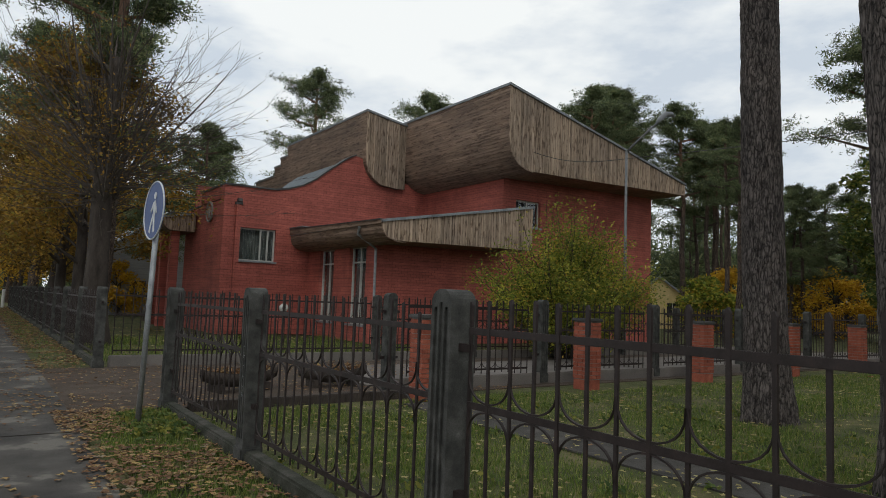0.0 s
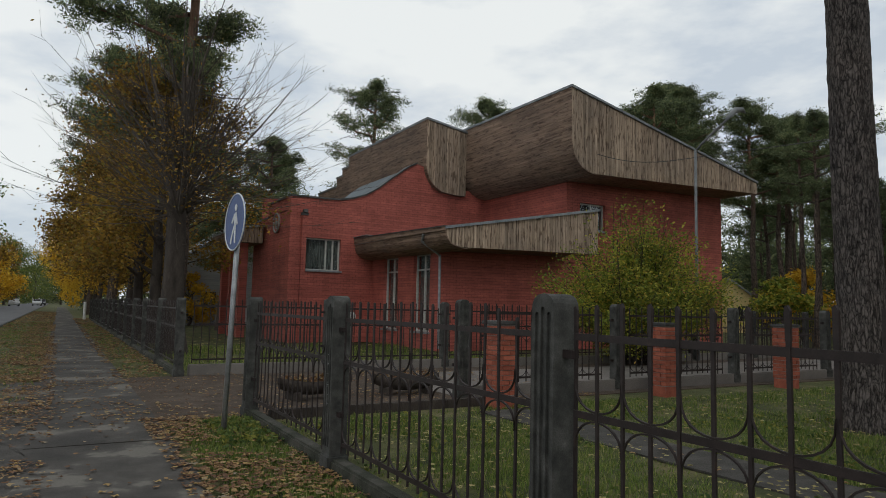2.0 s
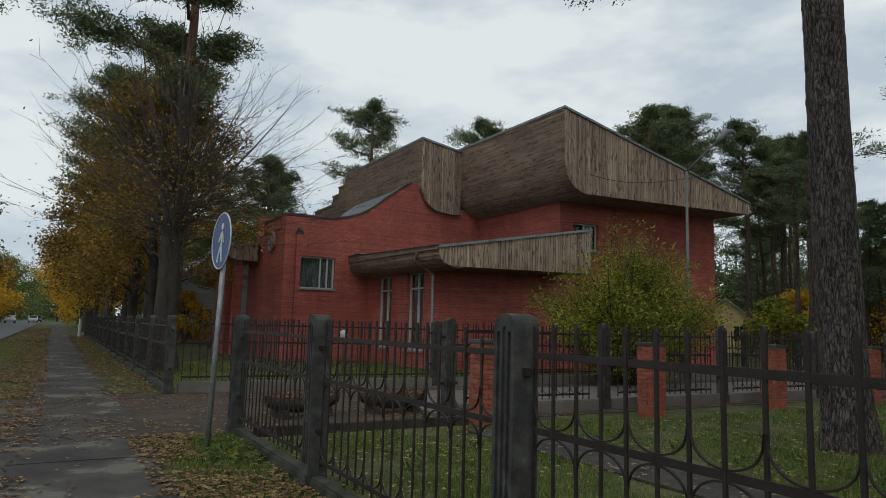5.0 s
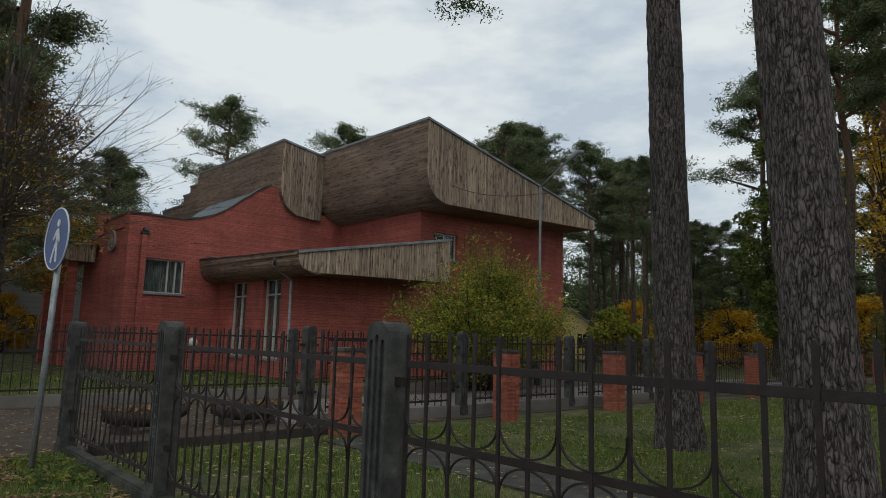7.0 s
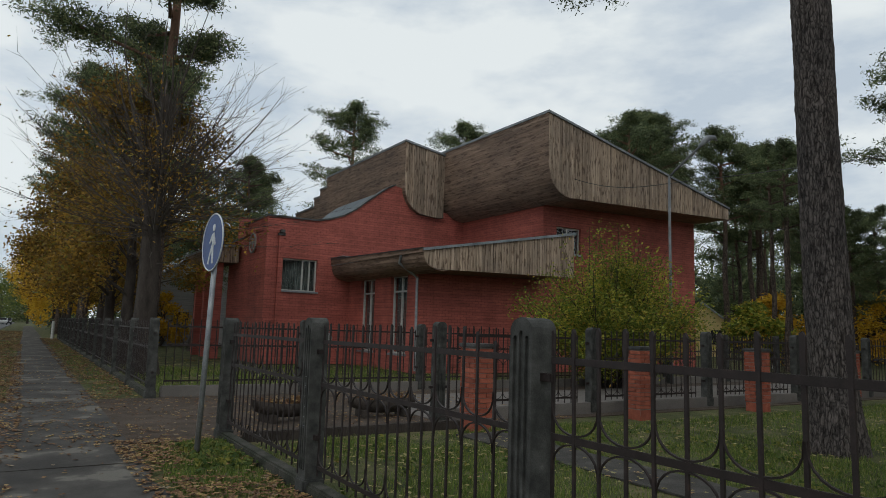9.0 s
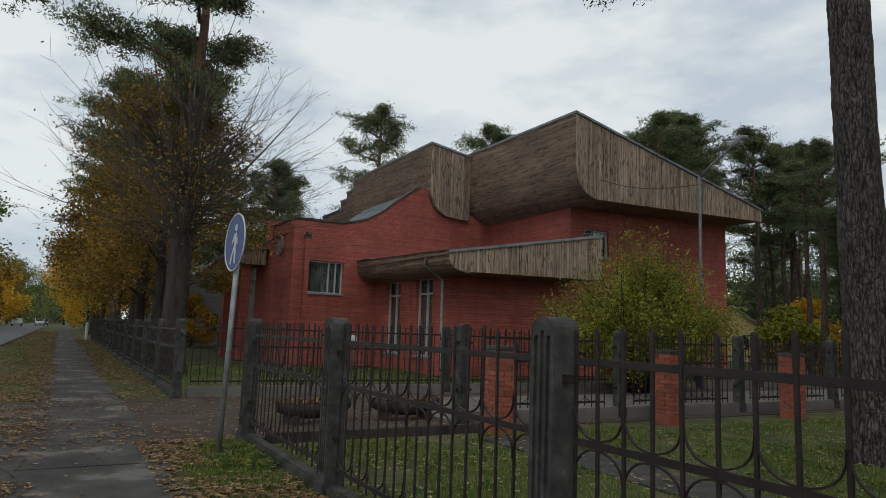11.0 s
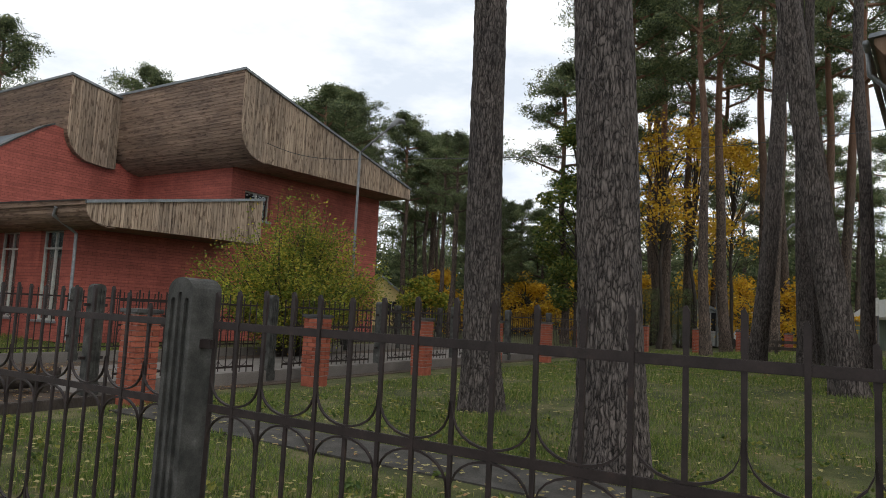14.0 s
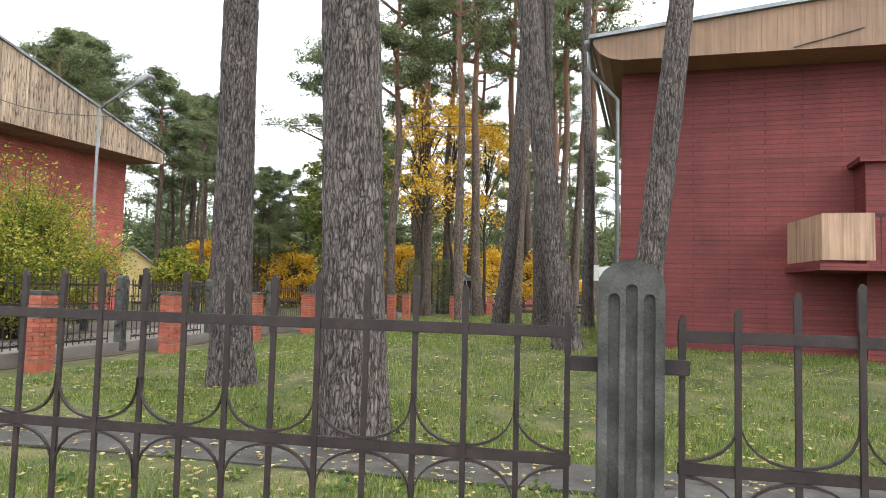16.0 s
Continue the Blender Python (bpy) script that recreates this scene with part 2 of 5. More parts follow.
def box(bm, x0, x1, y0, y1, z0, z1, bev=0.0):
    r = bmesh.ops.create_cube(bm, size=1.0, matrix=Matrix.LocRotScale(((x0 + x1) / 2, (y0 + y1) / 2, (z0 + z1) / 2), None, (abs(x1 - x0), abs(y1 - y0), abs(z1 - z0))))
    if bev:
        es = list({e for v in r["verts"] for e in v.link_edges})
        bmesh.ops.bevel(bm, geom=es, offset=bev, segments=2, affect="EDGES")
    return bm


def prism(bm, pts, axis, a, b):
    """A flat outline pushed along an axis from a to b; the outline holds the two other axes in order."""
    put = {"x": lambda p, s: (s, p[0], p[1]), "y": lambda p, s: (p[0], s, p[1]), "z": lambda p, s: (p[0], p[1], s)}[axis]
    lo, hi = [bm.verts.new(put(p, a)) for p in pts], [bm.verts.new(put(p, b)) for p in pts]
    n = len(pts)
    fs = [bm.faces.new(lo), bm.faces.new(hi)] + [bm.faces.new((lo[k], lo[(k + 1) % n], hi[(k + 1) % n], hi[k])) for k in range(n)]
    bmesh.ops.recalc_face_normals(bm, faces=fs)
    return bm


def tube(bm, path, radii, sides=8, cap=True):
    """A round bar along a path."""
    path = [Vector(p) for p in path]
    rings, side = [], None
    for k, p in enumerate(path):
        d = (path[min(k + 1, len(path) - 1)] - path[max(k - 1, 0)]).normalized()
        if side is None:
            side = d.orthogonal().normalized()
        side = (side - d * side.dot(d)).normalized()
        up = d.cross(side)
        r = radii[k] if isinstance(radii, (list, tuple)) else radii
        rings.append([bm.verts.new(p + (side * math.cos(2 * math.pi * j / sides) + up * math.sin(2 * math.pi * j / sides)) * r) for j in range(sides)])
    for a, b in zip(rings, rings[1:]):
        for j in range(sides):
            bm.faces.new((a[j], a[(j + 1) % sides], b[(j + 1) % sides], b[j]))
    if cap:
        bm.faces.new(rings[0][::-1])
        bm.faces.new(rings[-1])
    return bm


def cut_line(pts, x):
    """Height of a line of points at x."""
    for (xa, za), (xb, zb) in zip(pts, pts[1:]):
        if xa <= x <= xb:
            return za + (zb - za) * (x - xa) / (xb - xa)
    return pts[-1][1] if x > pts[-1][0] else pts[0][1]


def welded(bm):
    bmesh.ops.remove_doubles(bm, verts=bm.verts, dist=0.0005)
    return bm


B = bmesh.new


# ---- ground ----
def sheet(name, material, x0, x1, y0, y1, z, label="", thick=0.05, step=0.0, wob=0.0):
    bm = B()
    if step:
        nx, ny = max(1, int((x1 - x0) / step)), max(1, int((y1 - y0) / step))
        vs = [[bm.verts.new((x0 + (x1 - x0) * i / nx + (wob * noise.noise((i * 0.0, j * step * 1.7, 3)) if i in (0, nx) else 0), y0 + (y1 - y0) * j / ny, z + 0.012 * noise.noise((i * step, j * step, z * 9)))) for j in range(ny + 1)] for i in range(nx + 1)]
        for i in range(nx):
            for j in range(ny):
                bm.faces.new((vs[i][j], vs[i + 1][j], vs[i + 1][j + 1], vs[i][j + 1]))
    else:
        box(bm, x0, x1, y0, y1, z - thick, z)
    ob = part(name, bm, material, smooth=bool(step))
    return tagged(ob, label, "ground", kind="structure")


def lift(x, y):
    """Gentle rise of the lawn towards the second house."""
    def ease(s):
        s = min(1.0, max(0.0, s))
        return s * s * (3 - 2 * s)
    return 0.42 * ease((x - 6.5) / 8.0) * ease((6.5 - y) / 4.5) * ease((140 - x) / 60)


xs = [-900, -300, -120, -60, -30, -15, -10] + [-6 + 1.0 * k for k in range(6)] + [0.5 * k for k in range(2, 100)] + [50, 56, 64, 80, 110, 160, 300, 900]
gy = [-900, -300, -120, -60, -30, -20] + [-14 + 0.5 * k for k in range(64)] + [18, 24, 32, 45, 70, 120, 300, 900]
bm = B()
gv = [[bm.verts.new((x, y, lift(x, y) - 0.03 + (0.018 * noise.noise((x * 0.9, y * 0.9, 0)) if 1.9 < x < 48 and -14 < y < 8 else 0))) for y in gy] for x in xs]
for i in range(len(xs) - 1):
    for j in range(len(gy) - 1):
        bm.faces.new((gv[i][j], gv[i + 1][j], gv[i + 1][j + 1], gv[i][j + 1]))
tagged(part("ground", bm, M_GRASS, smooth=True), "dull green autumn lawn over dark soil", "ground", kind="structure")
sheet("road", M_ROAD, -9.4, -3.25, -60, 260, -0.005, "grey asphalt street beside the grass verge", 0.02)
bm = B()
box(bm, -3.25, -3.1, -60, 260, -0.06, 0.03, 0.01)
tagged(part("kerb", bm, M_CONC), "pale concrete kerb along the street", "kerb", kind="structure")
sheet("pavement", M_ASPHALT, -0.78, 0.62, -8, 7.585, 0.0, "worn dark asphalt footpath with pale patches", step=0.3, wob=0.1)
sheet("pavement", M_ASPHALT, -0.74, 0.66, 7.62, 150, 0.004, "worn asphalt footpath running along the fence", 0.03)
sheet("driveway", M_DIRT, 0.5, 30, 8.9, 14.3, -0.014, "trodden dirt driveway littered with leaves", 0.02)
sheet("driveway", M_PAVE, 5.5, 33, 9.6, 13.4, -0.008, "grey paved driveway beyond the brick pillars", 0.02)
sheet("crossing", M_ASPHALT, -3.1, -0.7, 4.0, 14.0, -0.012, "old asphalt driveway crossing over the verge", 0.02)
sheet("garden_path", M_DIRTY_PATH, 4.95, 5.75, -12, 8.0, -0.006, "narrow grey concrete garden path in the lawn", 0.02)

# ---- house with the wooden roof ----
house = thing("house", "red painted brick house with weathered wooden roof volumes", "house", at=(0, 0, 0))
W1, XL = 25.42, 7.26
TOP = [(7.26, 5.84), (9.3, 5.86), (9.9, 5.98), (10.5, 6.2), (11.06, 6.54), (11.6, 6.98), (12.1, 7.36), (12.5, 7.66), (12.9, 7.87), (13.3, 7.8), (14.3, 7.0), (16.6, 6.9)]
bm = B()
prism(bm, [(7.26, 0), (7.95, 0), (7.95, 5.85), (7.26, 5.84)], "y", W1, W1 + 0.38)
prism(bm, [(7.95, 0), (9.44, 0), (9.44, 2.905), (7.95, 2.905)], "y", W1, W1 + 0.38)
prism(bm, [(7.95, 4.225), (9.44, 4.225), (9.44, 5.87), (7.95, 5.85)], "y", W1, W1 + 0.38)
prism(bm, [(9.44, 0), (16.6, 0)] + [p for p in TOP[::-1] if p[0] > 9.44] + [(9.44, 5.87)], "y", W1, W1 + 0.38)
part("wall", welded(bm), M_BRICK_X, house)
bm = B()
prism(bm, [(25.8, 0), (28.7, 0), (28.7, 5.84), (25.8, 5.84)], "x", XL, XL + 0.38)
part("wall", welded(bm), M_BRICK_Y, house)
# parapet flashing along the curve
bm = B()
for (xa, za), (xb, zb) in zip(TOP[:9], TOP[1:9]):
    prism(bm, [(xa, za), (xb, zb), (xb, zb + 0.07), (xa, za + 0.07)], "y", W1 - 0.06, W1 + 0.45)
part("flashing", box(B(), XL - 0.05, XL + 0.42, W1 + 0.453, 28.75, 5.84, 5.91), M_DARKTIN, house)
part("flashing", welded(bm), M_DARKTIN, house, "dark tin capping on the parapet")
bm = B()
for (xa, za), (xb, zb) in zip(TOP[:9], TOP[1:9]):
    da, db = [0.5 - 0.44 * min(1.0, max(0.0, (q - 10.4) / 1.4)) for q in (xa, xb)]
    prism(bm, [(xa, za - da - 0.06), (xb, zb - db - 0.06), (xb, zb - db), (xa, za - da)], "y", W1 + 0.46, 31)
part("roof", welded(bm), M_SKYLIGHT, house, "blue-grey tin roof sweeping up in a curve")


def boards_front(parent, low, high, x0, x1, y, w=0.115, thick=0.03):
    """Upright boards between two lines of heights on the plane y."""
    x, k = x0, 0
    while x < x1 - 0.01:
        xb = min(x + w, x1)
        a, b = x + 0.006, xb - 0.006
        part("board", prism(B(), [(a, cut_line(low, a)), (b, cut_line(low, b)), (b, cut_line(high, b)), (a, cut_line(high, a))], "y", y - thick + 0.006 * ((k * 7) % 3), y), M_WOOD_Z, parent)
        x, k = xb, k + 1


def boards_side(parent, profile, y0, y1, w=0.125, thick=0.03, length=3.6):
    """Level boards laid along a profile of (x, z) points, outside it."""
    pts = [Vector((p[0], p[1])) for p in profile]
    run = [0.0]
    for a, b in zip(pts, pts[1:]):
        run.append(run[-1] + (b - a).length)

    def at(s):
        for k in range(len(pts) - 1):
            if s <= run[k + 1] + 1e-6:
                f = (s - run[k]) / (run[k + 1] - run[k])
                return pts[k].lerp(pts[k + 1], f)
        return pts[-1]

    n = max(1, int(run[-1] / w))
    for k in range(n):
        a, b = at(run[-1] * k / n + 0.006), at(run[-1] * (k + 1) / n - 0.006)
        d = (b - a).normalized()
        o = Vector((d.y, -d.x)) * -1.0 * (thick - 0.004 * (k % 2))
        y = y0 - (k * 1.37 % length)
        while y < y1:
            ya, yb = max(y, y0), min(y + length, y1)
            if yb - ya > 0.05:
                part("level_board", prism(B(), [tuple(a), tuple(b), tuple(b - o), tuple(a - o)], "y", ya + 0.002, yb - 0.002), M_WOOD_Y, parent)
            y += length


def wood_volume(parent, label, low, high, y0, y1, side):
    """A timber clad roof volume: boards in front, level boards up its curved side, tin on top."""
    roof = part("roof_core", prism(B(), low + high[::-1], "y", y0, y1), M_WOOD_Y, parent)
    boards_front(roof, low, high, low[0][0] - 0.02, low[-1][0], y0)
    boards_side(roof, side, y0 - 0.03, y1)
    bm = B()
    for (xa, za), (xb, zb) in zip(high, high[1:]):
        prism(bm, [(xa - 0.06, za - 0.04), (xb + 0.05, zb - 0.04), (xb + 0.05, zb + 0.05), (xa - 0.06, za + 0.05)], "y", y0 - 0.09, y1 + 0.05)
    part("roof_tin", bm, M_TIN, roof, "grey tin roof edge")
    return roof


# main roof
LOW = [(15.37, 7.85), (15.47, 7.35), (15.63, 7.05), (15.86, 6.83), (16.2, 6.68), (16.6, 6.63), (18.1, 6.66), (26.15, 6.9)]
HIGH = [(15.37, 9.79), (26.15, 7.405)]
wood_volume(house, "", LOW, HIGH, 17.95, 32.0, [(15.37, 9.79), (15.37, 7.85), (15.46, 7.35), (15.63, 7.05), (15.86, 6.83), (16.2, 6.68), (16.6, 6.62)])
# second volume
LOW2 = [(13.27, 7.79), (13.33, 7.5), (13.48, 7.2), (13.72, 6.92), (14.08, 6.71), (14.87, 6.63), (15.34, 6.64)]
HIGH2 = [(13.27, 9.96), (15.34, 9.61)]
wood_volume(house, "", LOW2, HIGH2, 25.2, 34.4, [(13.27, 9.93), (13.27, 7.79), (13.33, 7.5), (13.48, 7.2), (13.72, 6.92)])
for y0, y1, z in ((34.4, 35.4, 9.4), (35.4, 36.3, 9.0), (36.3, 39.4, 8.5)):
    wood_volume(house, "", [(13.27, 6.9), (16.35, 6.9)], [(13.27, z), (16.35, z - 0.3)], y0 + 0.04, y1, [(13.27, z), (13.27, 6.9)])
# lower wing and upper block walls
bm = B()
FY = 19.63
prism(bm, [(10.9, 0), (16.6, 0), (16.6, 3.7), (10.9, 3.7)], "y", FY, FY + 0.38)
prism(bm, [(16.6, 0), (17.3, 0), (17.3, 6.9), (16.6, 6.9)], "y", FY, FY + 0.38)
prism(bm, [(17.3, 0), (18.66, 0), (18.66, 4.75), (17.3, 4.75)], "y", FY, FY + 0.38)
prism(bm, [(17.3, 5.85), (18.66, 5.85), (18.66, 6.9), (17.3, 6.9)], "y", FY, FY + 0.38)
prism(bm, [(18.66, 0), (25.94, 0), (25.94, 6.9), (18.66, 6.9)], "y", FY, FY + 0.38)
part("wall", welded(bm), M_BRICK_X, house)
bm = B()
for a, b, z0, z1 in ((FY + 0.38, 20.35, 0, 3.7), (20.35, 21.65, 0, 0.62), (20.35, 21.65, 3.46, 3.7), (21.65, 22.95, 0, 3.7), (22.95, 24.25, 0, 0.62), (22.95, 24.25, 3.46, 3.7), (24.25, W1, 0, 3.7)):
    box(bm, 10.9, 11.28, a, b, z0, z1)
part("wall", welded(bm), M_BRICK_Y, house)
part("wall", box(B(), 16.6, 16.98, FY + 0.38, 31.2, 3.6, 6.9), M_BRICK_Y, house)
part("wall", box(B(), 25.56, 25.94, FY + 0.38, 31.2, 0, 6.9), M_BRICK_Y, house)
part("wall", box(B(), 7.7, 25.9, 31.2, 31.5, 0, 6.6), M_BRICK_X, house)
part("wall", box(B(), 7.3, 7.6, 28.7, 31.2, 0, 5.3), M_BRICK_Y, house)
# canopy
LOWC = [(10.1, 3.86), (10.16, 3.72), (10.28, 3.6), (10.46, 3.52), (10.75, 3.48), (16.6, 3.6)]
HIGHC = [(10.1, 4.08), (16.6, 5.25)]
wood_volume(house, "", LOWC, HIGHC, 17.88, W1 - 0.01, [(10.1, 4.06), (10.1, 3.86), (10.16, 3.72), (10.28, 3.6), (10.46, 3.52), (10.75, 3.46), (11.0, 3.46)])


def window(parent, w, h, m, mullions=(0.5,), transoms=(), sill=True, curtain=True, deep=0.22):
    """A framed window in its opening, local x along the wall and y into it; m its lower corner."""
    f = part("window", box(B(), 0, w, deep + 0.1, deep + 0.12, 0, h), M_CURTAIN if curtain else M_DARK, parent, "net curtain behind the glass" if curtain else "")
    f.matrix_basis = m
    bm = B()
    t = 0.058
    for a in [0] + [w * u - t / 2 for u in mullions] + [w - t]:
        box(bm, a, a + t, deep - 0.08, deep, 0, h)
    for c in [0] + [h * u - t / 2 for u in transoms] + [h - t]:
        box(bm, 0.001, w - 0.001, deep - 0.078, deep - 0.002, c, c + t)
    part("window_frame", bm, M_WHITE, f, "cream painted frame")
    g = part("pane", box(B(), 0.02, w - 0.02, deep - 0.045, deep - 0.04, 0.02, h - 0.02), M_GLASS, f)
    g.visible_shadow = False
    if sill:
        part("window_sill", box(B(), -0.06, w + 0.06, -0.07, deep - 0.081, -0.06, 0.012, 0.008), M_STEEL, f, "pale metal sill")
    return f


window(house, 1.49, 1.32, pose(7.95, W1, 2.905), (0.6, 0.8))
window(house, 1.36, 1.1, pose(17.3, FY, 4.75), (0.5,), curtain=False)
for y in (24.25, 21.65):
    window(house, 1.3, 2.84, pose(10.9, y, 0.62, 0, 0, -90), (0.5,), (0.8,))
# corner pilaster with its hopper, gutter and downpipes
part("pilaster", box(B(), 7.72, 7.92, W1 - 0.13, W1 - 0.003, 0, 5.1, 0.01), M_BRICK_X, house)
# dark hopper at the pilaster head, not a lamp
bm = B()
box(bm, 7.68, 7.96, W1 - 0.17, W1 - 0.003, 5.1, 5.2)
box(bm, 7.72, 7.9, W1 - 0.3, W1 - 0.1, 5.2, 5.32, 0.01)
part("lamp_box", bm, M_DARKTIN, house, "small dark hopper box")
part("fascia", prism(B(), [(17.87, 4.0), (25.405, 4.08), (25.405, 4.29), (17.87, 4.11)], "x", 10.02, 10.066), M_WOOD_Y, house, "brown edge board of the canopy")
part("flashing", prism(B(), [(17.86, 4.113), (25.408, 4.293), (25.408, 4.34), (17.86, 4.15)], "x", 10.0, 10.3), M_DARKTIN, house)
part("flashing", box(B(), 9.98, 10.32, 24.1, 25.404, 4.345, 4.375, 0.004), M_STEEL, house, "pale worn tin strip")
bm = B()
tube(bm, [(10.02, 19.3, 3.98), (10.05, 19.45, 3.75), (10.8, 19.5, 3.3), (10.82, 19.5, 0.1)], 0.05, 8)
part("downpipe", bm, M_STEEL, house, "grey metal downpipe")
bm = B()
bmesh.ops.create_cone(bm, cap_ends=True, segments=32, radius1=0.42, radius2=0.42, depth=0.07, matrix=pose(7.22, 27.1, 4.9, 0, 90, 0))
clock = part("wall_plaque", bm, M_BRICK_Y, house, "round relief plaque on the brick")
bm = B()
tube(bm, [(7.18, 27.1 + 0.4 * math.cos(a * math.pi / 12), 4.9 + 0.4 * math.sin(a * math.pi / 12)) for a in range(25)], 0.045, 6)
box(bm, 7.15, 7.19, 27.0, 27.2, 4.65, 5.15, 0.01)
box(bm, 7.155, 7.185, 26.85, 27.35, 4.85, 4.95, 0.01)
part("ring", bm, M_MORTAR, clock, "pale stone ring")
# side porch
bm = B()
LOWP = [(5.9, 4.5), (6.0, 4.32), (6.3, 4.2), (7.2, 4.2)]
wood_volume(house, "", LOWP, [(5.9, 4.75), (7.2, 5.0)], 29.2, 33.5, [(5.9, 4.75), (5.9, 4.5), (6.0, 4.32), (6.3, 4.2)])
for y in (29.5, 31.3, 33.1):
    part("column", box(B(), 6.3, 6.65, y, y + 0.35, 0, 4.2, 0.01), M_BRICK_Y, house)


# ---- fences ----
def loop_edges(bm, pts, x):
    vs = [bm.verts.new((x, p[0], p[1])) for p in pts]
    return vs, [bm.edges.new((vs[k], vs[(k + 1) % len(vs)])) for k in range(len(vs))]


def post_mesh():
    """Cast concrete post: arched head, three round-topped grooves in the faces toward -x and +x."""
    w, d, top = 0.093, 0.17, 1.592
    outer = [(-w, 0.0), (w, 0.0), (w, top - 0.085)] + [(w * math.cos(a), top - 0.085 + 0.085 * math.sin(a) ** 0.8) for a in [math.pi * k / 10 for k in range(1, 10)]] + [(-w, top - 0.085)]
    holes = []
    for c, hi in ((-0.05, top - 0.115), (0.0, top - 0.087), (0.05, top - 0.115)):
        r = 0.0165
        holes.append([(c - r, 0.2), (c + r, 0.2)] + [(c + r * math.cos(a), hi + r * math.sin(a)) for a in [math.pi * k / 6 for k in range(7)]])
    bm = B()
    faces = {}
    for s, x in ((-1, 0.0), (1, d)):
        ring, es = loop_edges(bm, outer, x)
        for h in holes:
            hv, he = loop_edges(bm, h, x)
            es += he
            inner = [bm.verts.new((x - s * 0.016, v.co.y, v.co.z)) for v in hv]
            for k in range(len(hv)):
                bm.faces.new((hv[k], hv[(k + 1) % len(hv)], inner[(k + 1) % len(hv)], inner[k]))
            bm.faces.new(inner)
        bmesh.ops.triangle_fill(bm, use_beauty=True, edges=es)
        faces[s] = ring
    a, b = faces[-1], faces[1]
    for k in range(len(a)):
        bm.faces.new((a[k], a[(k + 1) % len(a)], b[(k + 1) % len(a)], b[k]))
    box(bm, -0.02, d + 0.02, -w - 0.02, w + 0.02, -0.05, 0.13, 0.015)
    bmesh.ops.recalc_face_normals(bm, faces=bm.faces)
    return bm


PITCH = 0.1655


def picket_mesh(top, low=0.17):
    """Flat iron bar, a little broader above the top rail and cut slantwise."""
    bm = B()
    r = 0.0088
    box(bm, -r * 0.7, r * 0.7, -r, r, low, top - 0.13)
    prism(bm, [(-r * 1.2, top - 0.13), (r * 1.2, top - 0.13), (r * 1.2, top - 0.006), (-r * 0.1, top), (-r * 1.2, top - 0.02)], "x", -r * 0.8, r * 0.8)
    return bm


def arc_mesh(up, a0=0, a1=12):
    """Flat iron scroll: a loop between two cusps, bowing to the rail."""
    bm = B()
    n, R, rise = 12, PITCH, 0.15
    prev = None
    for k in range(a0, a1 + 1):
        a = math.pi * k / n
        y, z = -R * math.cos(a) * 0.965, rise * (1 - math.sin(a) ** 0.75)
        z = z if up else -z
        ring = [bm.verts.new((sx * 0.0065, y, z + sz * 0.0045)) for sx, sz in ((-1, -1), (1, -1), (1, 1), (-1, 1))]
        if prev:
            for j in range(4):
                bm.faces.new((prev[j], prev[(j + 1) % 4], ring[(j + 1) % 4], ring[j]))
        prev = ring
    return bm


def only_mesh(bm, name, material):
    me = bpy.data.meshes.new(name)
    bm.to_mesh(me)
    bm.free()
    me.materials.append(material)
    return me


ME_POST = only_mesh(post_mesh(), "fence_post", M_CONC)
ME_BRACKET = only_mesh(box(B(), 0.06, 0.105, -0.172, 0.178, -0.022, 0.022, 0.003), "bracket", M_IRON)
ME_PICKET = only_mesh(picket_mesh(1.535), "picket", M_IRON)
ME_UP, ME_DN = only_mesh(arc_mesh(True), "scroll", M_IRON), only_mesh(arc_mesh(False), "scroll", M_IRON)
ME_UPH, ME_DNH = only_mesh(arc_mesh(True, 6, 12), "scroll", M_IRON), only_mesh(arc_mesh(False, 6, 12), "scroll", M_IRON)
ME_RAIL = only_mesh(box(B(), -0.006, 0.006, 0.17, 2.99, -0.018, 0.018, 0.002), "rail", M_IRON)
ME_RAIL_LOW = only_mesh(box(B(), -0.006, 0.006, 0.17, 2.99, -0.018, 0.018, 0.002), "rail", M_IRON)


def fence_post(parent, m):
    p = piece("fence_post", ME_POST, parent, m)
    for z in (1.278, 0.5):
        piece("bracket", ME_BRACKET, p, pose(0, 0, z))


FIRST, SPAN = 0.183, 3.155


def bar_at(k):
    """Where the k-th bar stands along its panel; the end bar sits a little closer."""
    return FIRST if k == 0 else 0.338 + (k - 1) * PITCH


def fence_panel(parent, m, full=True):
    """Iron bars, rails and scrolls between two posts, running along local y from 0 to SPAN."""
    X = 0.084
    for z, me in ((1.37, ME_RAIL), (0.982, ME_RAIL), (0.24, ME_RAIL_LOW)):
        piece("rail", me, parent, m @ pose(X, 0, z))
    for k in range(18):
        low = (0.1, 0.07, 0.02)[k] if k < 3 else 0.0
        piece("picket", ME_PICKET, parent, m @ pose(X + 0.002, bar_at(k), 0.008 * math.sin(k * 5.1) - low, 0, 0.3 * math.sin(k * 2.3), 0))
    piece("scroll", ME_UPH, parent, m @ pose(X, FIRST, 1.004))
    piece("scroll", ME_DNH, parent, m @ pose(X, FIRST, 0.96))
    for k in range(2, 17, 2):
        y = bar_at(k)
        piece("scroll", ME_UP, parent, m @ pose(X, y, 1.004))
        piece("scroll", ME_DN, parent, m @ pose(X, y, 0.96))
        if full:
            piece("scroll", ME_UP, parent, m @ pose(X, y, 0.258))


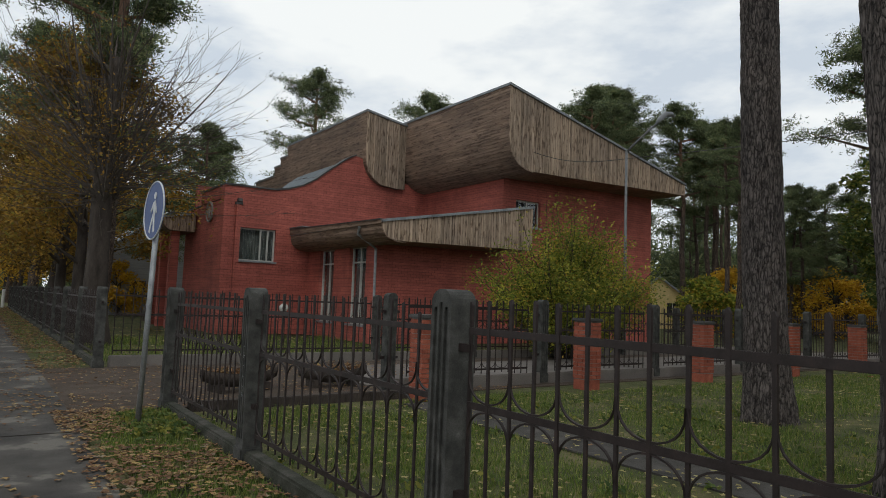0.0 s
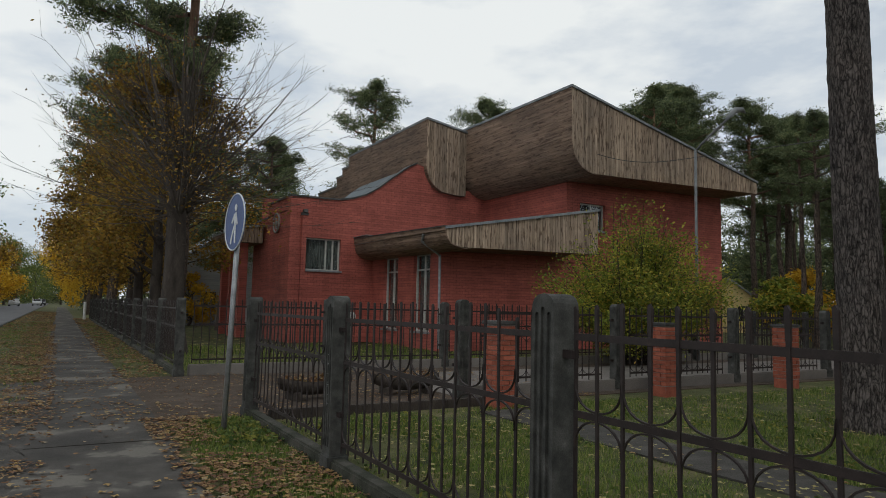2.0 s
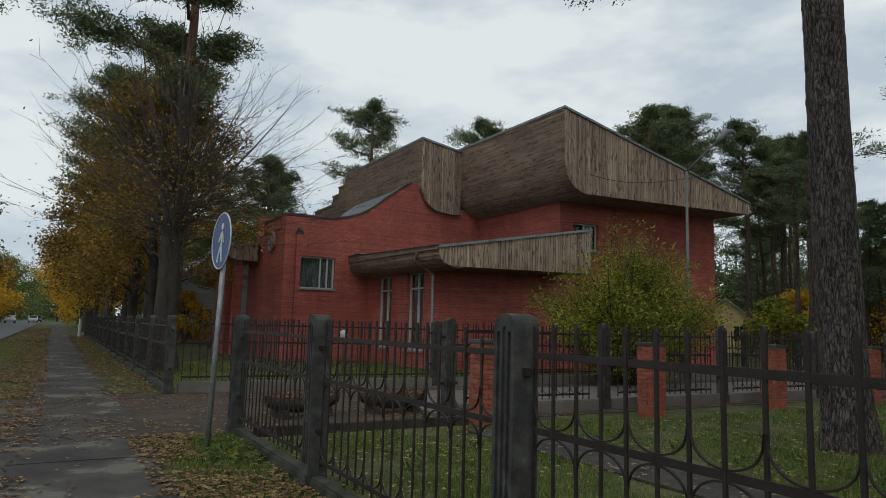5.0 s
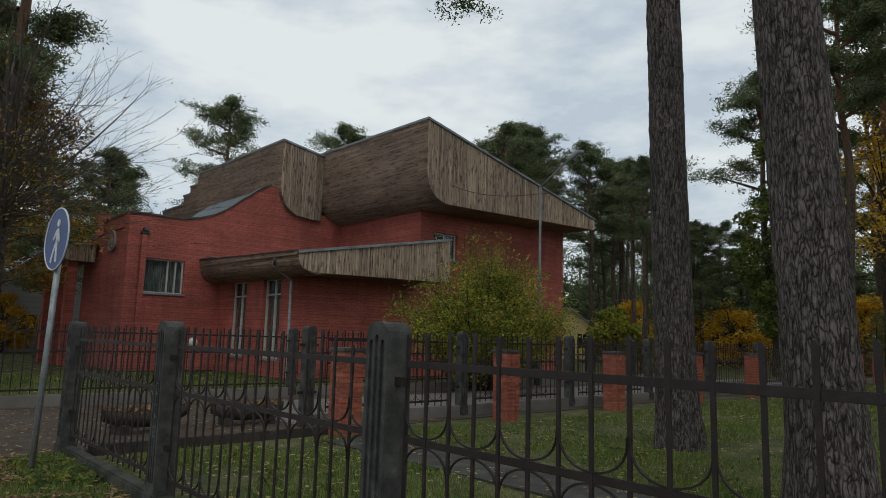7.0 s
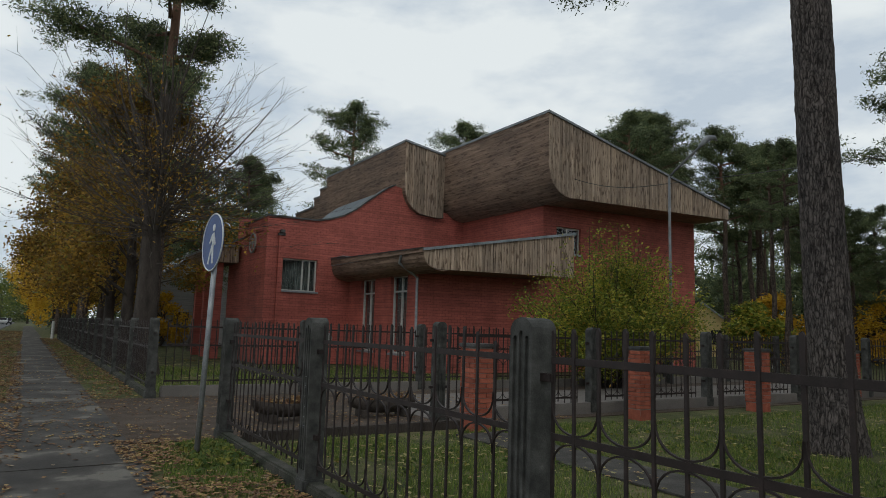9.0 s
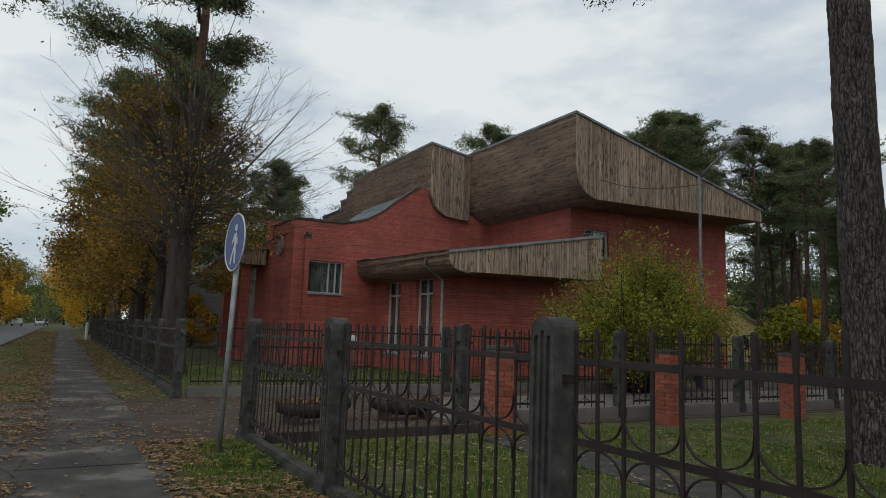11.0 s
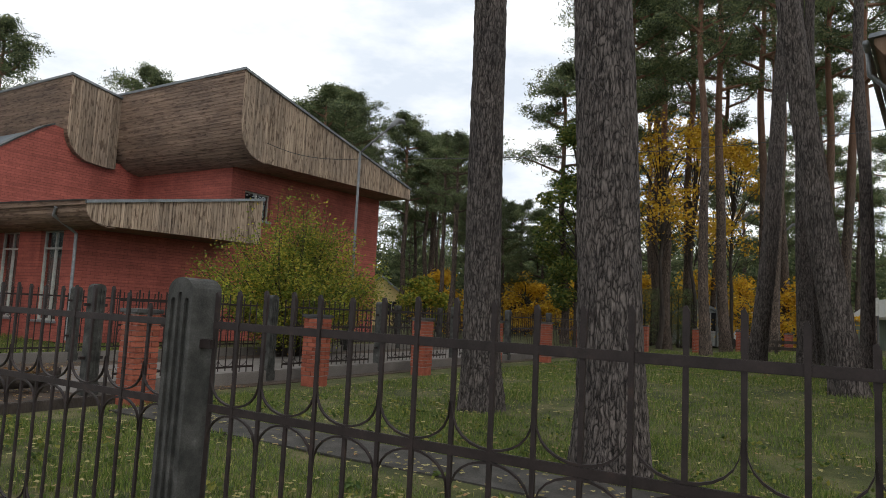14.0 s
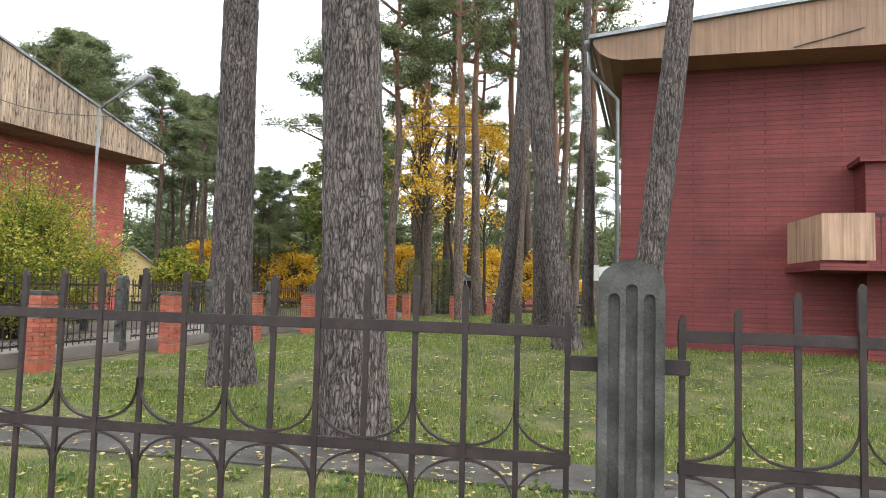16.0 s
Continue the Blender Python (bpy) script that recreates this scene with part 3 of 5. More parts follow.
def plinth(parent, x0, x1, y0, y1, z1=0.1, mat=None):
    part("plinth", box(B(), x0, x1, y0, y1, -0.06, z1, 0.02), mat or M_MOSS, parent, "low concrete plinth")


FX = 1.70
FENCE = "brown iron bar fence with concrete posts"
fence = thing("fence", FENCE + " along the footpath", "fence", "iron fences")
for k in range(-2, 4):
    y = -0.661 + SPAN * k
    fence_post(fence, pose(FX, y, 0, 0, 0.5 * math.sin(y), 0))
    if k < 3:
        fence_panel(fence, pose(FX, y, 0) if k >= 0 else pose(FX + 0.168, y + SPAN + 0.03, 0, 0, 0, 180))
plinth(fence, FX + 0.01, FX + 0.16, -7.0, 8.75)
# beyond the driveway, along the street
fence = thing("fence", FENCE + " running along the street", "fence", "iron fences")
for k in range(15):
    y = 14.3 + SPAN * k
    fence_post(fence, pose(FX - 0.1, y, 0, 0, 0.6 * math.sin(y * 3), 0))
    if k < 14:
        fence_panel(fence, pose(FX - 0.1, y, 0), False)
plinth(fence, FX - 0.09, FX + 0.06, 14.4, 58.4)
# along both sides of the driveway
for lab, y, n, x0, step in (("beside the paved driveway", 9.2, 9, 5.42, 3.57), ("between driveway and lawn", 14.4, 8, 1.8, SPAN)):
    fence = thing("fence", FENCE + " " + lab, "fence", "iron fences")
    for k in range(n):
        x = x0 + step * k
        if k or y < 10:
            fence_post(fence, pose(x, y, 0.06, 0, 0, 90))
        fence_panel(fence, pose(x + step - (step - SPAN) / 2, y, 0.06, 0, 0, 90), y < 10 and k < 6)
    plinth(fence, x0 + 0.1, x0 + step * n, y + 0.0, y + 0.16, 0.2, M_PAVE)


# ---- brick pillars along the drive ----
def pillar():
    p = thing("brick_pillar", "short square pillar of orange bricks with a concrete cap", "pillar", "brick pillars along the driveway")
    part("core", box(B(), -0.17, 0.17, -0.17, 0.17, 0.0, 1.21), M_MORTAR, p)
    part("footing", box(B(), -0.178, 0.178, -0.178, 0.178, -0.15, 0.12, 0.01), M_BRICKPIECE, p)
    part("cap", box(B(), -0.215, 0.215, -0.215, 0.215, 1.21, 1.27, 0.012), M_DARKTIN, p, "dark cap slab")
    me = part("brick", box(B(), -0.123, 0.123, -0.058, 0.058, -0.0335, 0.0335, 0.004), M_BRICKPIECE, p)
    data, first = me.data, True
    for c in range(14):
        z = 0.16 + 0.0765 * c
        for k, (x, y) in enumerate(((-0.063, -0.128), (0.128, -0.063), (0.063, 0.128), (-0.128, 0.063))):
            if c % 2:
                x, y = -x if k % 2 == 0 else x, -y if k % 2 else y
            m = pose(x, y, z, 0, 0, 90 * (k % 2))
            if first:
                me.matrix_basis, first = m, False
            else:
                piece("brick", data, p, m)
    return p


pil = pillar()
pil.matrix_world = pose(5.55, 8.35, 0.05)
for x in (9.29, 13.02, 16.85, 20.7, 24.5, 28.3, 31.0, 33.9):
    copy_thing(pil, pose(x, 8.35, 0.05))
for y in (2.0, 4.2, 6.3):
    copy_thing(pil, pose(36.5, y, 0.0))

# ---- footpath sign ----
mb = mottled("sign_blue", [(0.3, (0.015, 0.045, 0.17)), (0.7, (0.025, 0.065, 0.22))], 5, 60, 0.45, 0, 0.05)
mw = mottled("sign_white", [(0.3, (0.5, 0.51, 0.52)), (0.7, (0.66, 0.67, 0.67))], 5, 60, 0.45, 0, 0.05)
sign = thing("road_sign", "round blue footpath sign with a white walking figure", "road sign", at=(1.25, 7.86, 0.03), turn=-84)
sign.matrix_world = pose(1.25, 7.86, 0.03, -1.1, 0, -84)
bm = B()
tube(bm, [(0, 0, -0.05), (0.02, 0, 1.4), (0.035, 0, 2.76)], 0.032, 12)
part("pole", bm, M_STEEL, sign, "grey galvanised pole", True)
bm = B()
bmesh.ops.create_cone(bm, cap_ends=True, segments=48, radius1=0.35, radius2=0.35, depth=0.012, matrix=pose(0.035, -0.045, 2.45, 90, 0, 0))
disc = part("disc", bm, mb, sign, "blue enamelled disc")
bm = B()
tube(bm, [(0.035 + 0.345 * math.cos(a * math.pi / 24), -0.052, 2.45 + 0.345 * math.sin(a * math.pi / 24)) for a in range(49)], 0.009, 6)
part("rim", bm, mw, disc, "thin white rim")
bm = B()
for pts in ([(-0.015, 0.1), (0.05, 0.12), (0.055, -0.02), (0.0, -0.04)], [(0.0, -0.03), (0.05, -0.03), (0.075, -0.26), (0.035, -0.26)], [(0.0, -0.02), (0.04, -0.03), (-0.035, -0.16), (-0.075, -0.27), (-0.115, -0.25), (-0.06, -0.13)], [(-0.02, 0.1), (0.01, 0.07), (-0.075, -0.02), (-0.1, 0.0)], [(0.03, 0.11), (0.06, 0.09), (0.115, -0.03), (0.09, -0.045)]):
    prism(bm, [(0.035 + x, 2.45 + z) for x, z in pts], "y", -0.058, -0.0515)
bmesh.ops.create_cone(bm, cap_ends=True, segments=16, radius1=0.042, radius2=0.042, depth=0.006, matrix=pose(0.06, -0.0548, 2.625, 90, 0, 0))
part("pictogram", bm, mw, disc, "white walking pictogram")

# ---- street lamp in the garden ----
M_LAMP = mottled("dull_grey_lamp_paint", [(0.3, (0.15, 0.155, 0.16)), (0.7, (0.23, 0.235, 0.24))], 6, 70, 0.6, 0.1, 0.1)
lampst = thing("street_lamp", "slim grey street lamp with a curved arm", "street lamp", at=(17.55, 14.26, 0))
bm = B()
tube(bm, [(0, 0, -0.1), (0, 0, 3.5), (0, 0, 6.95)], [0.065, 0.05, 0.042], 12)
part("pole", bm, M_LAMP, lampst, "", True)
bm = B()
tube(bm, [(0, 0, 6.9), (0.25, 0, 7.15), (0.95, 0, 7.72), (1.65, 0, 8.26)], 0.04, 8)
part("arm", bm, M_DARKTIN, lampst, "", True)
bm = B()
tube(bm, [(1.6, 0, 8.22), (1.75, 0, 8.38), (2.12, 0, 8.68), (2.5, 0, 8.76), (2.67, 0, 8.68)], [0.045, 0.08, 0.11, 0.085, 0.03], 10)
part("lamp_head", bm, M_LAMP, lampst, "pale cobra lamp head", True)
gl = thing("garden_lamp", "small white dome lamp on a thin post in the front garden", "lamp", at=(6.98, 18.0, 0))
part("post", tube(B(), [(0, 0, -0.1), (0, 0, 1.08)], 0.03, 10), M_DARKTIN, gl)
part("collar", tube(B(), [(0, 0, 1.06), (0, 0, 1.12)], 0.09, 14), M_DARKTIN, gl)
bm = B()
bmesh.ops.create_uvsphere(bm, u_segments=16, v_segments=10, radius=0.13, matrix=pose(0, 0, 1.2))
part("shade", bm, M_WHITE, gl, "white dome shade", True)
cable = B()
tube(cable, [(17.55 + (16.4 - 17.55) * s, 14.26 + (18.8 - 14.26) * s, 6.7 + 1.1 * s - 0.35 * math.sin(math.pi * s)) for s in [k / 10 for k in range(11)]], 0.012, 5)
tagged(part("cable", cable, M_DARKTIN), "thin black cable strung to the wooden gable", "cable")
cable = B()
tube(cable, [(17.55 + (24.2 - 17.55) * s, 14.26 + (-6.5 - 14.26) * s, 6.7 + 1.5 * s - 0.5 * math.sin(math.pi * s)) for s in [k / 16 for k in range(17)]], 0.012, 5)
tagged(part("cable", cable, M_DARKTIN), "thin black cable strung between lamp and house", "cable")

# ---- second house, beyond the lawn ----
h2 = thing("house", "red painted brick house with a pale timber eave and balcony", "house", at=(14.55, -1.44, 0.1), turn=-6)
M_BRICK_2 = brick_paint("red_painted_brick_second", "y", (0.165, 0.037, 0.035), (0.152, 0.034, 0.032), (0.105, 0.025, 0.024), rot=6, faded=0.35, long=1.4, proud=0.8)
M_PINE = wood("pale_pine_boards", [(0.3, (0.19, 0.115, 0.073)), (0.5, (0.235, 0.147, 0.094)), (0.72, (0.275, 0.18, 0.118))], "z", 0.6, 0.06, 0.2)
part("wall", box(B(), 0.0, 0.38, -12, 0, 0.65, 6.32), M_BRICK_2, h2)
part("wall", box(B(), 0.38, 8, -0.38, 0, 0.65, 6.3), M_BRICK_2, h2)
part("base_course", box(B(), -0.025, 8, -12, 0.025, -0.1, 0.65), M_BRICK_2, h2, "red painted base course")
low2, high2 = [(-12, 6.1), (-4.6, 6.22), (-0.05, 6.3), (0.22, 6.36), (0.42, 6.48), (0.56, 6.7)], [(-12, 7.92), (0.56, 6.8)]
eave = part("eave", prism(B(), low2 + high2[::-1], "x", -0.9, 8), M_PINE, h2, "timber eave")
x = -12.0
while x < 0.54:
    a, b = x + 0.001, min(x + 0.094, 0.56)
    part("board", prism(B(), [(a, cut_line(low2, a)), (b, cut_line(low2, b)), (b, cut_line(high2, b)), (a, cut_line(high2, a))], "x", -0.925 + 0.004 * (int(x * 40) % 2), -0.9), M_PINE, eave)
    x += 0.095
part("roof", prism(B(), [(-12, 7.923), (0.63, 6.797), (0.63, 6.877), (-12, 8.0)], "x", -1.0, 8.2), M_TIN, h2, "grey tin roof")
part("gutter", tube(B(), [(-0.88, 0.69, 6.76), (8, 0.69, 6.72)], 0.06, 8), M_STEEL, h2, "", True)
part("downpipe", tube(B(), [(-0.45, 0.69, 6.74), (-0.45, 0.67, 6.28), (-0.1, 0.08, 5.7), (-0.1, 0.06, 0.45)], 0.045, 10), M_STEEL, h2, "grey metal downpipe", True)
part("stay_rod", tube(B(), [(-0.95, -3.25, 6.28), (-0.95, -4.45, 6.56)], 0.012, 6), M_DARKTIN, h2, "thin dark stay rod")
tower = part("bay", box(B(), -0.7, 0.0, -12, -4.5, -0.1, 4.03), M_BRICK_2, h2)
part("bay_cap", box(B(), -0.82, 0.0, -12, -4.38, 4.033, 4.13), M_BRICK_2, tower, "red painted cap slab")
BY = -0.18
balcony = part("balcony", prism(B(), [(-1.66, BY - 7.0), (-0.003, BY - 7.0), (-0.003, BY - 3.06), (-1.66, BY - 3.33)], "z", 1.94, 2.06), M_BRICK_2, h2, "red balcony slab with chipped paint")
part("beam", box(B(), -1.5, -0.703, BY - 5.1, BY - 4.7, 1.78, 1.94, 0.01), M_BRICK_2, balcony)
M_PLY = wood("stained_pale_panel", [(0.3, (0.2, 0.115, 0.07)), (0.42, (0.33, 0.215, 0.145)), (0.72, (0.38, 0.26, 0.18))], "z", 0.7, 0.08, 0.7)
part("panel", box(B(), -1.645, -1.62, BY - 4.2, BY - 3.37, 2.12, 2.96), M_PLY, balcony, "pale panel with brown stains")
side = part("panel", prism(B(), [(-1.62, BY - 3.36), (-1.62, BY - 3.385), (-0.03, BY - 3.125), (-0.03, BY - 3.1)], "z", 2.12, 2.95), M_PLY, balcony, "pale panel with brown stains")
part("top_rail", box(B(), -1.65, -1.615, BY - 7.0, BY - 4.2, 2.9, 2.95), M_IRON, balcony)
for k in range(14):
    part("baluster", box(B(), -1.64, -1.625, BY - 4.3 - k * 0.19, BY - 4.285 - k * 0.19, 2.06, 2.9), M_IRON, balcony)


# ---- trees ----
rng = random.Random(7)

def bark_material(name, low, mid, high, red=0.0):
    m, nt, b = nodes_of(name, 0.95)
    v = world_coords(nt, (1, 1, 0.3))
    vo = nt.nodes.new("ShaderNodeTexVoronoi")
    vo.feature = "DISTANCE_TO_EDGE"
    vo.inputs["Scale"].default_value = 24
    vo.inputs["Randomness"].default_value = 0.85
    wn_ = nt.nodes.new("ShaderNodeTexNoise")
    wn_.inputs["Scale"].default_value, wn_.inputs["Detail"].default_value = 13, 5
    nt.links.new(v, wn_.inputs[0])
    wob = blend(nt, 0.06, v, wn_.outputs[1], "LINEAR_LIGHT")
    nt.links.new(wob, vo.inputs[0])
    gap = nt.nodes.new("ShaderNodeMath")
    gap.operation = "ADD"
    nt.links.new(vo.outputs[0], gap.inputs[0])
    nt.links.new(ramp_of(nt, noise_tex(nt, world_coords(nt, (1, 1, 0.5)), 14, 3), [(0.5, (0, 0, 0)), (0.75, (0.1, 0.1, 0.1))]), gap.inputs[1])
    # dark plate edges put the shade inside the bark cracks into the colour
    plates = ramp_of(nt, gap.outputs[0], [(0.0, low), (0.035, tuple(0.55 * a + 0.45 * c for a, c in zip(low, mid))), (0.09, mid), (0.3, high)])
    patch = ramp_of(nt, noise_tex(nt, world_coords(nt), 1.3, 5), [(0.3, (0.75, 0.75, 0.75)), (0.7, (1.2, 1.17, 1.12))])
    grain = ramp_of(nt, noise_tex(nt, world_coords(nt, (1, 1, 0.4)), 60, 4), [(0.3, (0.65, 0.65, 0.65)), (0.7, (1.2, 1.2, 1.2))])
    col = blend(nt, 1.0, plates, patch, "MULTIPLY")
    col = blend(nt, 0.9, col, grain, "MULTIPLY")
    # upright dark streaks multiply more crack shade into the bark colour
    crack_shade = ramp_of(nt, noise_tex(nt, world_coords(nt, (1, 1, 0.16)), 30, 4, 0.65), [(0.4, (0.34, 0.31, 0.3)), (0.51, (0.95, 0.95, 0.95)), (0.7, (1.14, 1.13, 1.12))])
    col = blend(nt, 0.95, col, crack_shade, "MULTIPLY")
    if red:
        sp = nt.nodes.new("ShaderNodeSeparateXYZ")
        nt.links.new(world_coords(nt), sp.inputs[0])
        mr = nt.nodes.new("ShaderNodeMapRange")
        mr.inputs[1].default_value, mr.inputs[2].default_value = red, red + 6
        nt.links.new(sp.outputs[2], mr.inputs[0])
        col = blend(nt, mr.outputs[0], col, (0.23, 0.125, 0.08))
    nt.links.new(col, b.inputs["Base Color"])
    hgt = ramp_of(nt, gap.outputs[0], [(0.0, (0, 0, 0)), (0.07, (0.8, 0.8, 0.8)), (0.3, (1, 1, 1))])
    bump(nt, b, hgt, 1.0, 0.03)
    return m


M_BARK = bark_material("pine_bark", (0.036, 0.03, 0.028), (0.1, 0.085, 0.079), (0.148, 0.127, 0.118))
M_BARK_RED = bark_material("pine_bark_reddish", (0.035, 0.026, 0.022), (0.11, 0.085, 0.07), (0.21, 0.16, 0.13), red=8.5)
M_BARK_DARK = mottled("dark_bark", [(0.3, (0.028, 0.022, 0.018)), (0.7, (0.075, 0.06, 0.05))], 5, 50, 0.95, 0, 0.9, 0.02, stretch=(1, 1, 0.3))


def leafy(name, stops, trans=0.35, patchy=0.0):
    m, nt, b = nodes_of(name, 0.7)
    g = nt.nodes.new("ShaderNodeNewGeometry")
    col = ramp_of(nt, g.outputs["Random Per Island"], stops)
    if patchy:
        tone = ramp_of(nt, noise_tex(nt, world_coords(nt), 0.9, 3), [(0.35, (1 - patchy,) * 3), (0.65, (1 + patchy, 1 + 0.9 * patchy, 1 + 0.6 * patchy))])
        col = blend(nt, 1.0, col, tone, "MULTIPLY")
    nt.links.new(col, b.inputs["Base Color"])
    tr = nt.nodes.new("ShaderNodeBsdfTranslucent")
    nt.links.new(col, tr.inputs[0])
    mx = nt.nodes.new("ShaderNodeMixShader")
    mx.inputs[0].default_value = trans
    nt.links.new(b.outputs[0], mx.inputs[1])
    nt.links.new(tr.outputs[0], mx.inputs[2])
    nt.links.new(mx.outputs[0], nt.nodes["Material Output"].inputs[0])
    return m


M_NEEDLE = leafy("pine_needles", [(0.0, (0.05, 0.076, 0.04)), (0.5, (0.115, 0.15, 0.075)), (1.0, (0.24, 0.26, 0.125))], 0.4, 0.45)
M_YELLOW = leafy("yellow_leaves", [(0.0, (0.38, 0.2, 0.016)), (0.5, (0.66, 0.4, 0.03)), (1.0, (0.75, 0.54, 0.06))], 0.45)
M_ORANGE = leafy("orange_brown_leaves", [(0.0, (0.09, 0.058, 0.016)), (0.4, (0.21, 0.122, 0.024)), (0.7, (0.37, 0.215, 0.03)), (1.0, (0.18, 0.17, 0.036))], 0.35, 0.35)
M_BUSHLEAF = leafy("yellow_green_leaves", [(0.0, (0.085, 0.13, 0.02)), (0.5, (0.21, 0.25, 0.036)), (0.85, (0.42, 0.39, 0.055)), (1.0, (0.45, 0.29, 0.055))], 0.38, 0.35)
M_GREENLEAF = leafy("green_leaves", [(0.0, (0.045, 0.08, 0.02)), (0.6, (0.12, 0.16, 0.035)), (1.0, (0.27, 0.25, 0.05))])


def mesh_of(name, verts, faces, material, smooth=False):
    me = bpy.data.meshes.new(name)
    me.from_pydata(verts, [], faces)
    me.materials.append(material)
    if smooth:
        me.polygons.foreach_set("use_smooth", [True] * len(me.polygons))
    me.update()
    return me


def trunk_mesh(name, height, r0, r1, lean=(0, 0), sides=20, rings=24, flare=1.45, rough=0.03, mat=None, seed=0, crook=0.0, plates=False):
    """Tapered trunk with a flared foot; plates gives it deep scaly bark."""
    vs, fs = [], []
    for j in range(rings + 1):
        s = j / rings
        z = height * s - 0.1
        r = r0 + (r1 - r0) * s
        if z < 1.6:
            r *= 1 + (flare - 1) * max(0.0, 1 - (z + 0.1) / 1.6) ** 2.2
        cx = lean[0] * s + crook * (noise.noise((seed, s * 3.0, 0)) - noise.noise((seed, 0.0, 0)))
        cy = lean[1] * s + crook * (noise.noise((seed, 7 + s * 3.0, 0)) - noise.noise((seed, 7.0, 0)))
        for k in range(sides):
            a = 2 * math.pi * k / sides
            ca, sa = math.cos(a), math.sin(a)
            q = r * (1 + rough * noise.noise((ca * 1.5 + seed, sa * 1.5, z * 0.6)))
            if plates:
                p = Vector((ca * r * 16 + seed, sa * r * 16, z * 4.5))
                q += 0.012 * noise.noise(p) + 0.009 * noise.noise(p * 2.3)
            if z < 0.7:
                q *= 1 + 0.13 * math.sin(a * 5 + seed) * (0.7 - z)
            vs.append((cx + ca * q, cy + sa * q, z))
    for j in range(rings):
        for k in range(sides):
            k2 = (k + 1) % sides
            fs.append((j * sides + k, j * sides + k2, (j + 1) * sides + k2, (j + 1) * sides + k))
    return mesh_of(name, vs, fs, mat or M_BARK, True)


def needle_clump(vs, fs, c, size, n, r):
    for _ in range(n):
        d = Vector((r.gauss(0, 1), r.gauss(0, 1), r.gauss(0.25, 0.8))).normalized()
        o = c + Vector((r.gauss(0, size * 0.42), r.gauss(0, size * 0.42), r.gauss(0, size * 0.2)))
        l, w = size * r.uniform(0.14, 0.34), size * r.uniform(0.025, 0.06)
        s = d.orthogonal().normalized() * w
        if r.random() < 0.5:
            s = d.cross(s)
        k = len(vs)
        vs += [tuple(o - s), tuple(o + s), tuple(o + d * l + s * 0.5), tuple(o + d * l - s * 0.5)]
        fs.append((k, k + 1, k + 2, k + 3))


def pine_crown(seed, height, base, spread, clumps=430, per=70, size=0.5, lop=0.0):
    """Limbs and needle tufts for a Scots pine whose crown starts at base and ends at height, longer towards -x by lop: wood and needles."""
    r = random.Random(seed)
    bm = B()
    vs, fs = [], []
    nl = 15
    for k in range(nl):
        s = (k + r.random()) / nl
        z = base + (height - base) * s ** 0.85
        reach = spread * (0.5 + 0.6 * math.sin(math.pi * min(1, 0.25 + s * 0.8))) * r.uniform(0.55, 1.1) * (1.0 if s < 0.85 else 0.6)
        a = k * 2.4 + r.uniform(-0.4, 0.4)
        reach *= 1 - lop * math.cos(a)
        tipv = Vector((math.cos(a) * reach, math.sin(a) * reach, z + reach * r.uniform(0.05, 0.45)))
        midv = Vector((math.cos(a + 0.15) * reach * 0.5, math.sin(a + 0.15) * reach * 0.5, z + reach * 0.05))
        tube(bm, [(0, 0, z - 0.2), tuple(midv), tuple(tipv)], [0.09, 0.055, 0.015], 5, False)
        m = max(3, int(clumps / nl))
        for j in range(m):
            f = 0.45 + 0.6 * (j + r.random()) / m
            p = (midv * (1 - f) * 2 + tipv * (2 * f - 1)) if f > 0.5 else midv * f * 2 + Vector((0, 0, z)) * (1 - 2 * f)
            p = p + Vector((r.gauss(0, 0.24 * reach * f), r.gauss(0, 0.24 * reach * f), r.gauss(0.1, 0.06 * spread)))
            needle_clump(vs, fs, p, size * r.uniform(0.7, 1.25), per, r)
    for j in range(int(clumps * 0.12)):
        needle_clump(vs, fs, Vector((r.gauss(0, spread * 0.2), r.gauss(0, spread * 0.2), height - abs(r.gauss(0, 0.8)))), size, per, r)
    wood_me = bpy.data.meshes.new("branchwork")
    bm.to_mesh(wood_me)
    bm.free()
    wood_me.materials.append(M_BARK_RED)
    return wood_me, mesh_of("needles", vs, fs, M_NEEDLE)


def tree(name, label, at, trunk, limbs=None, crown=None, scale=1.0, turn=0.0, group="", lean=(0, 0)):
    t = thing(name, label, "tree", group, at=at, turn=turn)
    t.rotation_euler = (lean[0], lean[1], radians(turn))
    t.scale = (scale,) * 3
    for nm, me in (("trunk", trunk), ("branchwork", limbs), ("crown", crown)):
        if me:
            piece(nm, me, t, Matrix())
    return t


PINES = []
for k, (h, b, sp, full) in enumerate(((17, 9.5, 2.6, 430), (18, 11, 2.3, 210), (16, 8.0, 3.0, 430), (19, 12.5, 2.2, 200), (14, 4.5, 3.2, 430))):
    PINES.append((trunk_mesh("pine_trunk", h - 0.6, 0.24, 0.07, (0, 0), 10, 18, 1.25, 0.05, M_BARK_RED, k * 3.1, 0.35), *pine_crown(11 + k, h, b, sp, full)))


def skyline(x, y):
    """How tall the pines grow: the wood thins out into lower trees beside the drive."""
    far, bear = math.hypot(x + 0.45, y + 0.35), math.degrees(math.atan2(x + 0.45, y + 0.35))
    rise = 0.62
    for a, b, s in ((40, 50.5, 0.335), (50.5, 54, 0.285), (54, 58, 0.3), (58, 60.5, 0.275), (60.5, 64, 0.18)):
        if a < bear <= b:
            rise = s
    return 1.2 + rise * far


